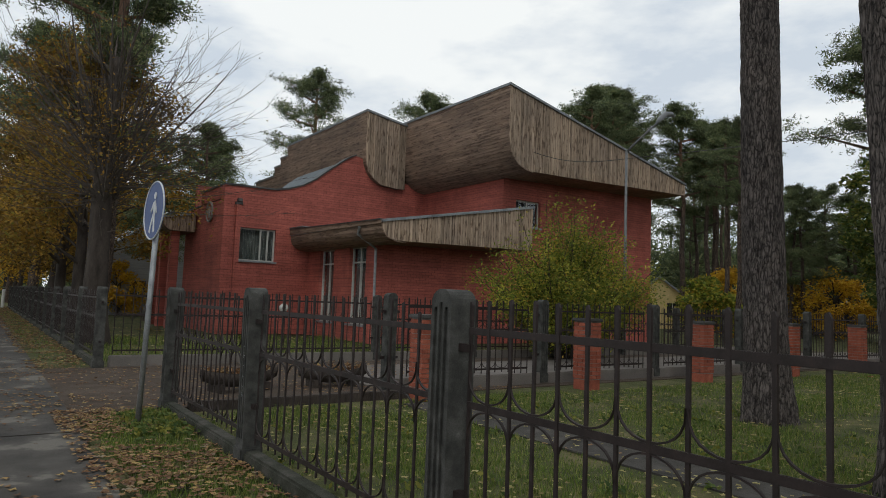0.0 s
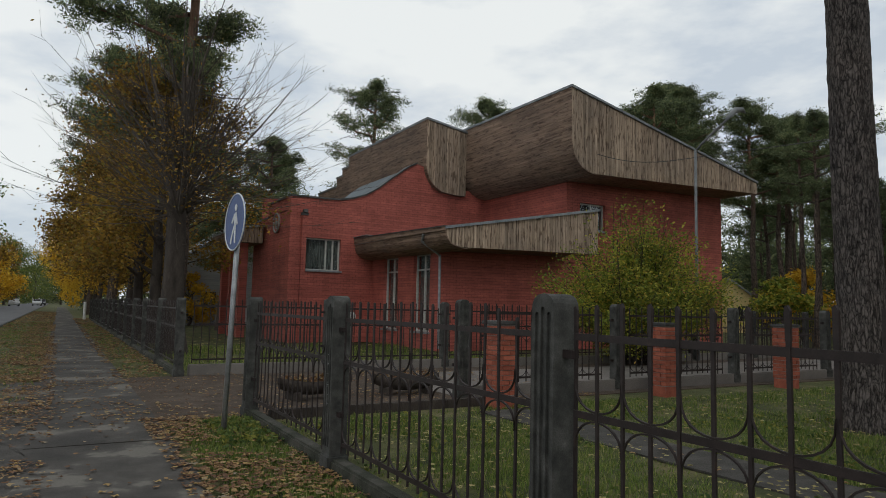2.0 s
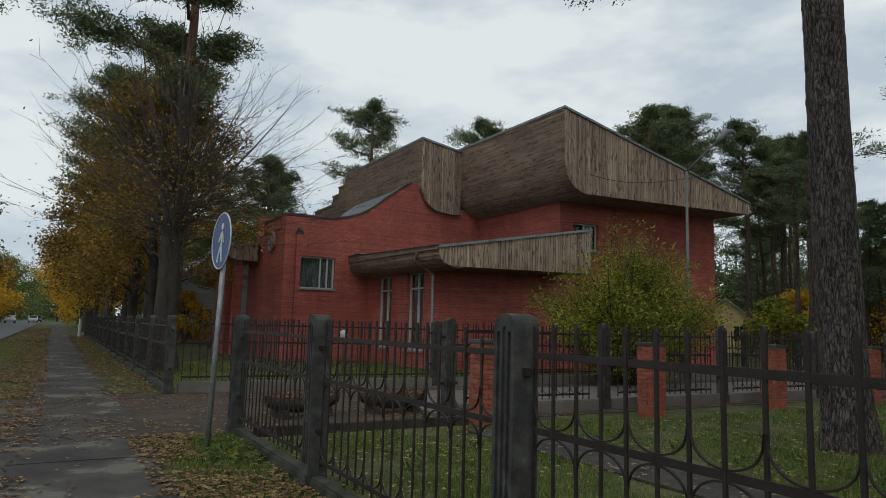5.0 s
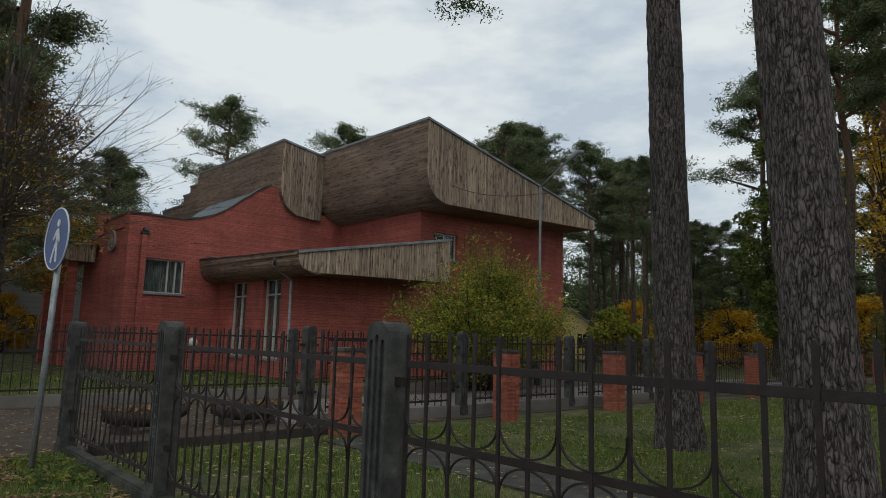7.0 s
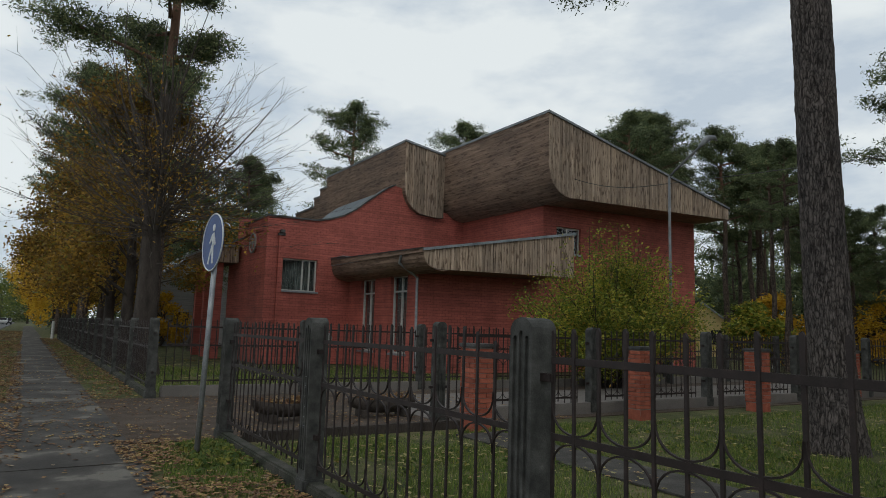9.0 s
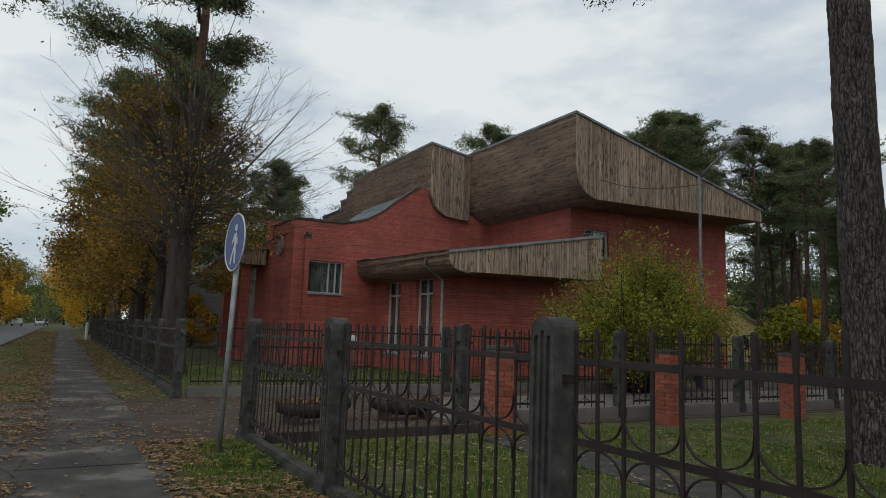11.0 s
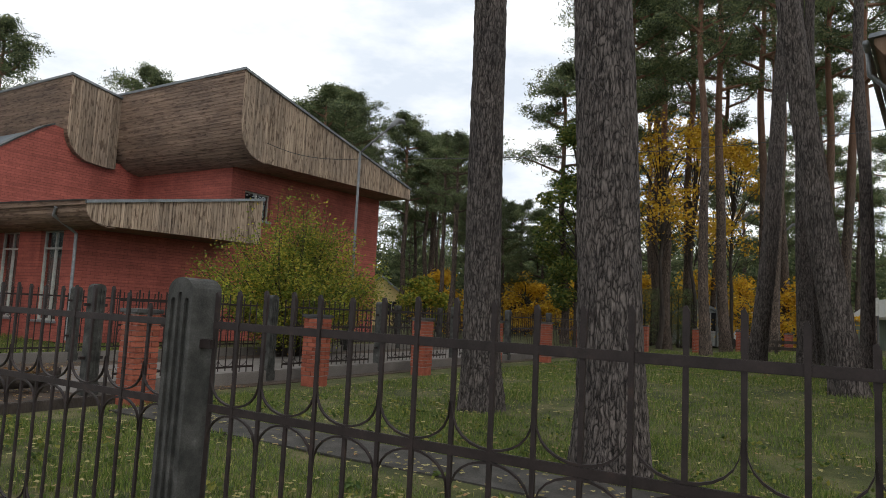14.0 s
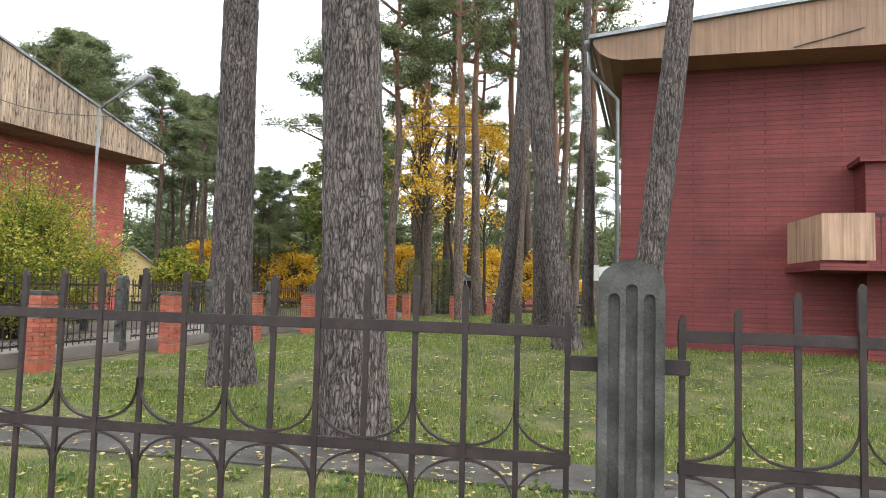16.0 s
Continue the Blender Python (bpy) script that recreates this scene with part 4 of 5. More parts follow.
def pine(x, y, h, turn=None, k=None, label="tall Scots pine with a bare reddish trunk", lean=(0, 0)):
    k = rng.randrange(4) if k is None else k
    tr, li, cr = PINES[k]
    base = (17, 18, 16, 19, 14)[k]
    h = min(h, skyline(x, y))
    return tree("pine_tree", label, (x, y, -0.05), tr, li, cr, h / base, rng.uniform(0, 360) if turn is None else turn, "pines behind the garden", lean)


# the trunks on the lawn
HI = pine_crown(91, 19.5, 14.5, 3.2, 220, 26, 0.6)
for x, y, r0, r1, lean, seed, lab in ((8.9, 4.56, 0.30, 0.19, (0.0, 0.42), 1.3, "tall pine with thick grey scaly bark on the lawn"), (6.2, 1.69, 0.335, 0.2, (0.0, 0.84), 4.9, "broad old pine with deeply cracked grey bark"), (10.65, -1.43, 0.23, 0.13, (0.0, -2.06), 8.2, "leaning pine trunk before the red wall"), (13.4, -0.38, 0.27, 0.13, (0.0, 2.45), 12.1, "leaning old pine with cracked bark on the lawn")):
    near = x < 10
    tree("pine_tree", lab, (x, y, lift(x, y) - 0.03), trunk_mesh("trunk", 18.5, r0, r1, lean, 72 if near else 48, 420 if near else 260, 1.28, 0.04, M_BARK, seed, 0.06, True), *HI, group="pines on the lawn", turn=0)


for x, y, r0, lean, seed in ((22.0, 2.03, 0.26, 2.25, 21.3), (22.0, 0.64, 0.24, 1.8, 25.1), (23.5, 0.4, 0.21, 0.8, 28.7), (22.0, -0.88, 0.2, 1.55, 33.9)):
    tree("pine_tree", "slender leaning pine with grey bark in a group", (x, y, lift(x, y) - 0.03), trunk_mesh("trunk", 18.5, r0, r0 * 0.5, (0.0, lean), 24, 90, 1.25, 0.05, M_BARK, seed, 0.15), *HI, group="pines on the lawn", turn=seed * 40)


# ---- woods and trees round about ----
def spot(bearing, d):
    return -0.45 + d * math.sin(radians(bearing)), -0.35 + d * math.cos(radians(bearing))


for x, y, h, k in ((20.8, 48, 19.2, 2), (29.8, 45, 18.9, 0), (34.6, 31.4, 18.0, 0), (43.7, 30.4, 18.2, 2), (49, 28.7, 18.0, 3), (17.3, 63, 16.5, 2), (2.0, 43, 16.4, 2), (2.6, 52, 19, 0), (2.0, 78, 20.5, 2), (4.6, 40, 17.5, 2), (37, 31.5, 16.5, 1), (40, 36, 17, 0), (50.5, 32, 17.5, 1)):
    pine(x, y, h, None, k)
for b, d, h, k in ((77.5, 41, 24, 1), (80.5, 31, 22, 3), (85.3, 33, 23, 3), (74.5, 36, 20, 0), (62, 47, 17, 2), (59.5, 38, 16.5, 1), (63, 52, 17, 0), (61, 44, 18, 3), (89, 42, 24, 3), (91.6, 37, 22, 1), (79, 45, 24, 3), (69.3, 40, 17, 2), (84.3, 41, 25, 3), (88.2, 52, 26, 1), (82, 38, 23, 1), (86, 47, 26, 3), (76.5, 47, 24, 1), (90, 44, 25, 1)):
    x, y = spot(b, d)
    pine(x, y, h, None, k, lean=(0, radians(rng.uniform(-4, 4))))
for _ in range(40):
    bear = rng.uniform(47, 96)
    if 63 < bear < 73:
        bear -= 14
    if 51.5 < bear < 55.6:
        bear -= 4.2
    x, y = spot(bear, rng.uniform(48, 84))
    pine(x, y, rng.uniform(15, 21) * (1.15 if bear > 73 else 1.0), None, rng.choice((0, 1, 1, 3, 3, 2)), lean=(radians(rng.uniform(-2, 2)), radians(rng.uniform(-2, 2))))


for b, d, h in ((62.5, 58, 11), (64, 52, 10), (65.6, 60, 11.5), (67.3, 56, 10.5), (69, 60, 11), (67, 62, 9), (70, 66, 10), (72.5, 55, 9.5), (74.5, 58, 15), (77, 62, 13), (81.5, 64, 14), (85, 68, 15), (91, 62, 14), (64.5, 70, 10), (56, 78, 12), (51, 80, 12)):
    x, y = spot(b, d)
    pine(x, y, h, None, 4, "bushy dark green pine branching low")


for b, d in ((58.6, 41), (59.8, 43)):
    x, y = spot(b, d)
    t = pine(x, y, 17.5, None, 1, "tall pine with a whitewashed trunk foot")
    part("whitewash", tube(B(), [(0, 0, 0.0), (0, 0, 0.6), (0, 0, 1.25)], [0.325, 0.29, 0.265], 14, False), M_WHITE, t, "white lime wash")


def leaves(vs, fs, c, rad, n, size, r, flat=1.0, shell=0.5):
    """Scatter folded leaves through a ball of air about c."""
    for _ in range(n):
        d = Vector((r.gauss(0, 1), r.gauss(0, 1), r.gauss(0, 1))).normalized()
        p = Vector(c) + Vector((d.x, d.y, d.z * flat)) * rad * (r.random() ** shell)
        a = Vector((r.gauss(0, 1), r.gauss(0, 1), r.gauss(0, 0.6))).normalized() * size * r.uniform(0.6, 1.2)
        b = a.orthogonal().normalized() * size * r.uniform(0.35, 0.6)
        b.rotate(Matrix.Rotation(r.uniform(0, 6.28), 3, a.normalized()))
        k = len(vs)
        vs += [tuple(p - a), tuple(p + b), tuple(p + a), tuple(p - b)]
        fs.append((k, k + 1, k + 2, k + 3))


def leaf_tree(label, at, h, rad, mat, seed, n=9000, size=0.11, trunk_r=0.2, base=0.25, group="", blobs=26, name="broadleaf_tree"):
    r = random.Random(seed)
    t = thing(name, label, "tree", group, at=at)
    piece("trunk", trunk_mesh("trunk", h * 0.75, trunk_r, trunk_r * 0.3, (r.uniform(-0.4, 0.4), r.uniform(-0.4, 0.4)), 10, 14, 1.3, 0.05, M_BARK_DARK, seed, 0.3), t, Matrix())
    bm, vs, fs = B(), [], []
    for k in range(blobs):
        a, s = k * 2.4 + r.uniform(-0.5, 0.5), r.random()
        z = h * (base + (0.95 - base) * s)
        reach = rad * math.sin(math.pi * (0.2 + 0.75 * s)) * r.uniform(0.4, 1.0)
        c = (math.cos(a) * reach, math.sin(a) * reach, z)
        tube(bm, [(0, 0, z * 0.72), (c[0] * 0.5, c[1] * 0.5, z * 0.9), c], [0.05, 0.03, 0.01], 4, False)
        leaves(vs, fs, c, rad * r.uniform(0.25, 0.5), int(n / blobs), size, r, 0.75, 0.6)
    part("branchwork", bm, M_BARK_DARK, t)
    piece("crown", mesh_of("crown", vs, fs, mat), t, Matrix())
    return t


# the row of limes behind the street fence
for k, (x, y, h, rad) in enumerate(((2.6, 26.5, 11.5, 3.3), (2.6, 32.5, 13, 3.6), (2.8, 39, 11.5, 3.6), (2.6, 46, 11, 3.6), (2.7, 54, 11, 3.8), (2.6, 64, 11, 4), (2.6, 77, 11, 4.2), (2.4, 94, 12, 5))):
    leaf_tree("lime tree with thinning orange-brown leaves in a row", (x, y, 0), h, rad, M_ORANGE if k < 5 else M_YELLOW, 40 + k, 19000, 0.085 if k < 3 else 0.12, 0.24, 0.24, "lime trees along the fence", 34)
for k, (b, d, h, rad, m) in enumerate(((12.5, 50, 3.6, 2.0, M_YELLOW), (16, 53, 4.0, 2.0, M_YELLOW), (10, 54, 6, 3, M_ORANGE), (20, 60, 7, 4, M_ORANGE), (9, 46, 3.4, 1.8, M_YELLOW))):
    leaf_tree("bright yellow shrub on the lawn behind the fence", (*spot(b, d), 0), h, rad, m, 70 + k, 5000, 0.1, 0.08, 0.1, "yellow shrubs", name="shrub")
# dark pines that fill the gap between lime and house
for x, y, h in ((10.2, 40, 11.6), (8.6, 44, 11.0), (12.2, 46, 11.4), (7.2, 38, 8.6)):
    tr, li, cr = PINES[4]
    tree("pine_tree", "bushy dark green pine branching low", (x, y, -0.05), tr, li, cr, h / 14, rng.uniform(0, 360), "pines behind the garden")
# across the street
for k, (x, y, h, rad, m) in enumerate(((-11.5, 84, 21, 5, M_GREENLEAF), (-12.5, 100, 13.5, 4.6, M_ORANGE), (-11.5, 116, 13, 4.6, M_ORANGE), (-11, 132, 13, 5, M_YELLOW), (-11, 150, 14, 5.5, M_ORANGE), (-11, 175, 15, 6, M_GREENLEAF), (-10, 200, 16, 7, M_GREENLEAF), (0, 215, 14, 7, M_GREENLEAF), (-7, 235, 15, 8, M_GREENLEAF), (-18, 108, 13, 6, M_ORANGE), (3.5, 150, 12, 5, M_YELLOW), (3, 125, 11, 4.5, M_YELLOW), (-17, 140, 15, 7, M_GREENLEAF))):
    leaf_tree("street tree in autumn colour across the road", (x, y, 0), h, rad, m, 90 + k, 5200, 0.24, 0.25, 0.1, "trees across the street")
# maples, hedges and shrubs past the second lawn
for k, (b, d, h, rad, m) in enumerate(((76.9, 40, 14, 3.2, M_YELLOW), (79.6, 44, 15, 3.3, M_YELLOW), (82.4, 47, 14, 3.0, M_YELLOW), (70.5, 50, 4.2, 2.8, M_YELLOW), (75, 50, 4.5, 2.8, M_YELLOW), (80, 50, 5.0, 3, M_YELLOW), (83, 52, 4.6, 3, M_YELLOW), (87.5, 46, 4.5, 2.6, M_YELLOW), (66, 52, 4.5, 2.4, M_YELLOW), (62.5, 56, 4, 2.5, M_ORANGE), (57.2, 40, 3.2, 1.9, M_BUSHLEAF), (58.8, 47, 4.2, 2.2, M_YELLOW))):
    leaf_tree("maple glowing yellow among the pines" if h > 9 else "low yellow autumn shrub under the pines", (*spot(b, d), 0.1), h, rad, m, 120 + k, 3000 if h > 9 else 4200, 0.13, 0.14 if h > 9 else 0.05, 0.45 if h > 9 else 0.08, "yellow maples and shrubs", blobs=30 if h > 9 else 26, name="maple_tree" if h > 9 else "shrub")
leaf_tree("tall dark green broadleaf tree among the pines", (*spot(70.3, 38), 0.1), 14.0, 2.7, M_GREENLEAF, 151, 13000, 0.13, 0.16, 0.16, blobs=34)
for k in range(8):
    x, y = spot(75.8 + 0.52 * k, 44)
    t = thing("conifer_hedge", "dark green clipped columnar conifer in a row", "hedge", "columnar conifers", at=(x, y, 0.1))
    r = random.Random(300 + k)
    vs, fs = [], []
    for _ in range(420):
        a, s = r.uniform(0, 6.28), r.random()
        rr = 0.5 * (1 - s ** 3) * r.uniform(0.75, 1.0)
        needle_clump(vs, fs, Vector((math.cos(a) * rr, math.sin(a) * rr, 0.1 + 3.4 * s)), 0.3, 5, r)
    piece("crown", mesh_of("crown", vs, fs, M_NEEDLE), t, Matrix())
    part("trunk", tube(B(), [(0, 0, -0.1), (0, 0, 3.2)], [0.09, 0.02], 6), M_BARK_DARK, t)

# the big pollarded lime behind the fence
M_TWIG = mottled("grey_brown_twigs", [(0.3, (0.055, 0.045, 0.038)), (0.7, (0.11, 0.09, 0.076))], 6, 50, 0.9, 0, 0.3)
lime = thing("lime_tree", "old pollarded lime with a burst of bare twigs", "tree", at=(2.45, 20.6, 0))
piece("trunk", trunk_mesh("trunk", 8.5, 0.37, 0.13, (-0.02, 0.1), 28, 110, 1.25, 0.12, M_BARK_DARK, 3.3, 0.15), lime, Matrix())
r = random.Random(5)
bm, vs, fs = B(), [], []
for k in range(210):
    z0 = r.uniform(4.0, 6.3) if k < 165 else r.uniform(5.5, 8.2)
    a = r.uniform(0, 6.283)
    up = r.uniform(-0.25, 0.85) if k % 6 else r.uniform(1.0, 2.6)
    ln = r.uniform(2.6, 5.6) if k < 165 else r.uniform(1.4, 3.0)
    d = Vector((math.cos(a), math.sin(a), up)).normalized()
    p = Vector((math.cos(a) * 0.28, math.sin(a) * 0.28, z0))
    pts = [p]
    for j in range(4):
        d = (d + Vector((r.gauss(0, 0.09), r.gauss(0, 0.09), 0.09))).normalized()
        pts.append(pts[-1] + d * ln / 4)
    tube(bm, pts, [0.02, 0.015, 0.011, 0.007, 0.003] if k % 12 else [0.06, 0.05, 0.035, 0.02, 0.006], 4, False)
    for j in (2, 3, 4):
        for _ in range(3):
            q = pts[j] + (d * r.uniform(-0.9, 0))
            e = (d + Vector((r.gauss(0, 0.4), r.gauss(0, 0.4), r.gauss(0.02, 0.25)))).normalized()
            tube(bm, [q, q + e * r.uniform(0.4, 0.9)], [0.006, 0.0025], 3, False)
            if r.random() < 0.16:
                leaves(vs, fs, q + e * 0.4, 0.3, 1, 0.055, r)
    if r.random() < 0.75 and z0 < 5.6:
        leaves(vs, fs, pts[2] - Vector((0.5, 0, 0.3)), 1.2, 34, 0.06, r)
part("branchwork", bm, M_TWIG, lime, "bare dark twigs")
piece("foliage", mesh_of("leaves", vs, fs, M_ORANGE), lime, Matrix())
# twiggy knot round its head
bm = B()
for k in range(80):
    a, z = r.uniform(0, 6.283), r.uniform(3.0, 6.0)
    p = Vector((math.cos(a) * 0.3, math.sin(a) * 0.3, z))
    tube(bm, [p, p + Vector((math.cos(a) * r.uniform(0.3, 0.9), math.sin(a) * r.uniform(0.3, 0.9), r.uniform(-0.3, 0.9)))], [0.014, 0.004], 3, False)
part("twig_knot", bm, M_TWIG, lime, kind="stuff")

# the pine that stands behind the lime
BIG = pine_crown(57, 19.0, 6.9, 3.1, 900, 76, 0.55, 0.55)
tree("pine_tree", "tall Scots pine with a reddish trunk behind the lime", (3.15, 26.2, -0.05), trunk_mesh("trunk", 18.8, 0.3, 0.11, (0.2, 0.1), 20, 60, 1.2, 0.05, M_BARK_RED, 6.6, 0.2), *BIG)

# bush before the house
bush = thing("bush", "large yellow-green shrub shedding its leaves before the house", "bush", at=(14.2, 13.7, 0))
bm, vs, fs = B(), [], []
r = random.Random(8)
for k in range(150):
    a = r.uniform(0, 6.283)
    out, hgt = r.uniform(0.3, 2.95), r.uniform(2.4, 4.9)
    hgt *= 1 - 0.12 * (out / 2.6) ** 2
    tip_ = Vector((math.cos(a) * out, math.sin(a) * out, hgt * (1 - 0.28 * (out / 2.6) ** 2)))
    p0 = Vector((math.cos(a) * 0.25, math.sin(a) * 0.25, 0))
    mid_ = p0.lerp(tip_, 0.5) + Vector((r.gauss(0, 0.2), r.gauss(0, 0.2), 0.25))
    tube(bm, [p0, mid_, tip_], [0.022, 0.013, 0.004], 4, False)
    for j in range(9):
        f = 0.22 + 0.78 * (j + r.random()) / 9
        q = mid_.lerp(tip_, f * 2 - 1) if f > 0.5 else p0.lerp(mid_, f * 2)
        leaves(vs, fs, q + Vector((r.gauss(0, 0.15), r.gauss(0, 0.15), r.gauss(0, 0.1))), 0.42, 58 if f < 0.85 else 24, 0.05, r)
part("branchwork", bm, M_BARK_DARK, bush)
piece("foliage", mesh_of("leaves", vs, fs, M_BUSHLEAF), bush, Matrix())

# distant woods
r = random.Random(21)
vs, fs = [], []
for k in range(190):
    b, d = r.uniform(-14, 120), r.uniform(92, 135)
    if b < 12 and abs(spot(b, d)[0] + 6) < 9:
        continue
    x, y = spot(b, d)
    h = r.uniform(13, 20) if not 63 < b < 73 else r.uniform(10, 13)
    k0 = len(vs)
    for z, q in ((0, 0.25), (h, 0.08)):
        vs += [(x - q, y + q, z), (x + q, y - q, z)]
    fs.append((k0, k0 + 1, k0 + 3, k0 + 2))
    for _ in range(34):
        s = r.random()
        needle_clump(vs, fs, Vector((x + r.gauss(0, 2.0), y + r.gauss(0, 2.0), h * (0.4 + 0.6 * s))), 1.9, 34, r)
for k in range(700):
    needle_clump(vs, fs, Vector((r.uniform(-26, 14), r.uniform(262, 285), r.uniform(0.5, 12))), 3.2, 26, r)
for k in range(4200):
    x, y = spot(r.uniform(-12, 120) if k % 2 else r.uniform(44, 100), r.uniform(82, 118))
    if abs(x + 6) > 8:
        needle_clump(vs, fs, Vector((x, y, r.uniform(0.2, 10))), 2.6, 30, r)
far = new("woods", mesh_of("woods", vs, fs, M_NEEDLE))
tagged(far, "dark green pine woods in the distance", "woods", kind="stuff")


# ---- litter of leaves and grass ----
M_LITTER = leafy("fallen_leaves", [(0.0, (0.08, 0.042, 0.022)), (0.4, (0.18, 0.092, 0.042)), (0.7, (0.26, 0.155, 0.07)), (0.9, (0.38, 0.26, 0.09)), (1.0, (0.26, 0.21, 0.15))], 0.15)
M_PALE = leafy("pale_fallen_leaves", [(0.0, (0.16, 0.13, 0.045)), (0.4, (0.3, 0.25, 0.09)), (0.8, (0.42, 0.37, 0.16)), (1.0, (0.3, 0.16, 0.07))], 0.2)
M_BLADE = leafy("grass_blades", [(0.0, (0.06, 0.1, 0.018)), (0.55, (0.135, 0.195, 0.034)), (0.85, (0.23, 0.255, 0.06)), (1.0, (0.34, 0.3, 0.13))], 0.3)


def litter(name, label, zones, seed, mat):
    """Curled fallen leaves; zones are x0, x1, y0, y1, count, size."""
    r = random.Random(seed)
    vs, fs = [], []
    for x0, x1, y0, y1, n, size in zones:
        for _ in range(n):
            x, y = r.uniform(x0, x1), r.uniform(y0, y1)
            if noise.noise((x * 0.8, y * 0.8, seed)) < r.uniform(-0.5, 0.25):
                continue
            s = size * r.uniform(0.6, 1.25)
            a0, z = r.uniform(0, 6.28), max(0.0, lift(x, y)) + 0.012
            tilt = r.uniform(-0.3, 0.3)
            k = len(vs)
            vs.append((x, y, z + 0.004))
            m = 7
            for j in range(m):
                rad = s * (1.0, 0.5, 0.85, 0.5, 0.85, 0.5, 0.9)[j]
                a = a0 + 6.283 * j / m
                vs.append((x + math.cos(a) * rad, y + math.sin(a) * rad, z + abs(math.sin(a * 2 + tilt)) * s * 0.35))
            for j in range(m):
                fs.append((k, k + 1 + j, k + 1 + (j + 1) % m))
    ob = new(name, mesh_of(name, vs, fs, mat))
    return tagged(ob, label, "leaves", kind="stuff")


litter("fallen_leaves", "brown and yellow leaves lying beside the footpath", [(0.45, 1.7, 1.0, 9.0, 5200, 0.037), (-1.4, -0.5, 2, 26, 3600, 0.04), (0.5, 1.6, 14, 60, 5200, 0.055), (-3.0, -0.7, 5, 14, 2600, 0.036), (-1.7, -0.6, 14, 45, 7000, 0.045), (-3.0, -1.7, 14, 40, 2600, 0.045), (-0.7, 0.6, 1, 30, 700, 0.034), (-0.7, 8, 8.6, 14.4, 3600, 0.036), (-3, -0.7, 40, 90, 4000, 0.08)], 3, M_LITTER)
litter("fallen_leaves", "scattered pale leaves lying on the lawn", [(1.95, 6.5, -4.5, 8.2, 3000, 0.034), (6.5, 16, -6, 8, 2600, 0.04), (3, 14, 15, 30, 900, 0.08), (16, 34, -4, 8, 800, 0.08)], 4, M_PALE)


def grass(name, label, zones, seed):
    """Upright blades in tufts; zones are x0, x1, y0, y1, count, height."""
    r = random.Random(seed)
    vs, fs = [], []
    for x0, x1, y0, y1, n, h in zones:
        for _ in range(n):
            cx, cy = r.uniform(x0, x1), r.uniform(y0, y1)
            if 4.93 < cx < 5.77 and cy < 8:
                continue
            dens = noise.noise((cx * 0.7, cy * 0.7, seed))
            if dens < r.uniform(-0.7, 0.1):
                continue
            z = lift(cx, cy) - 0.03
            for _ in range(3):
                x, y = cx + r.gauss(0, 0.025), cy + r.gauss(0, 0.025)
                a, hh, w = r.uniform(0, 6.28), h * r.uniform(0.4, 1.2) * (1 + dens), h * r.uniform(0.05, 0.1)
                b = r.uniform(0.1, 0.9) * hh
                k = len(vs)
                ca, sa = math.cos(a), math.sin(a)
                vs += [(x - sa * w, y + ca * w, z), (x + sa * w, y - ca * w, z), (x + ca * b, y + sa * b, z + hh)]
                fs.append((k, k + 1, k + 2))
    ob = new(name, mesh_of(name, vs, fs, M_BLADE))
    return tagged(ob, label, "grass", kind="stuff")


grass("grass", "short uneven lawn grass turning yellow", [(1.9, 8.5, -5, 8.3, 56000, 0.055), (8.5, 20, -8, 8, 44000, 0.07), (20, 36, -6, 8, 12000, 0.12), (2, 12, 14.8, 24, 6000, 0.12)], 5)
grass("grass", "thin worn grass strip beside the footpath", [(0.75, 1.7, 0.5, 8.6, 5600, 0.06), (-3.0, -0.8, 10, 50, 3800, 0.08), (0.8, 1.55, 14.4, 50, 1000, 0.08), (1.0, 1.72, 7.2, 8.7, 700, 0.1)], 6)


# broad-leaved weeds in the lawn
r = random.Random(31)
vs, fs = [], []
for k in range(260):
    x, y = (r.uniform(1.9, 9), r.uniform(-4, 8)) if k > 60 else (r.uniform(1.15, 1.68), r.uniform(6.9, 8.5))
    if 4.9 < x < 5.8:
        continue
    leaves(vs, fs, (x, y, lift(x, y) + 0.03), 0.13, 16, 0.038, r, 0.3)
tagged(new("weeds", mesh_of("weeds", vs, fs, M_GREENLEAF)), "low broad-leaved weeds in the grass", "weeds", kind="stuff")

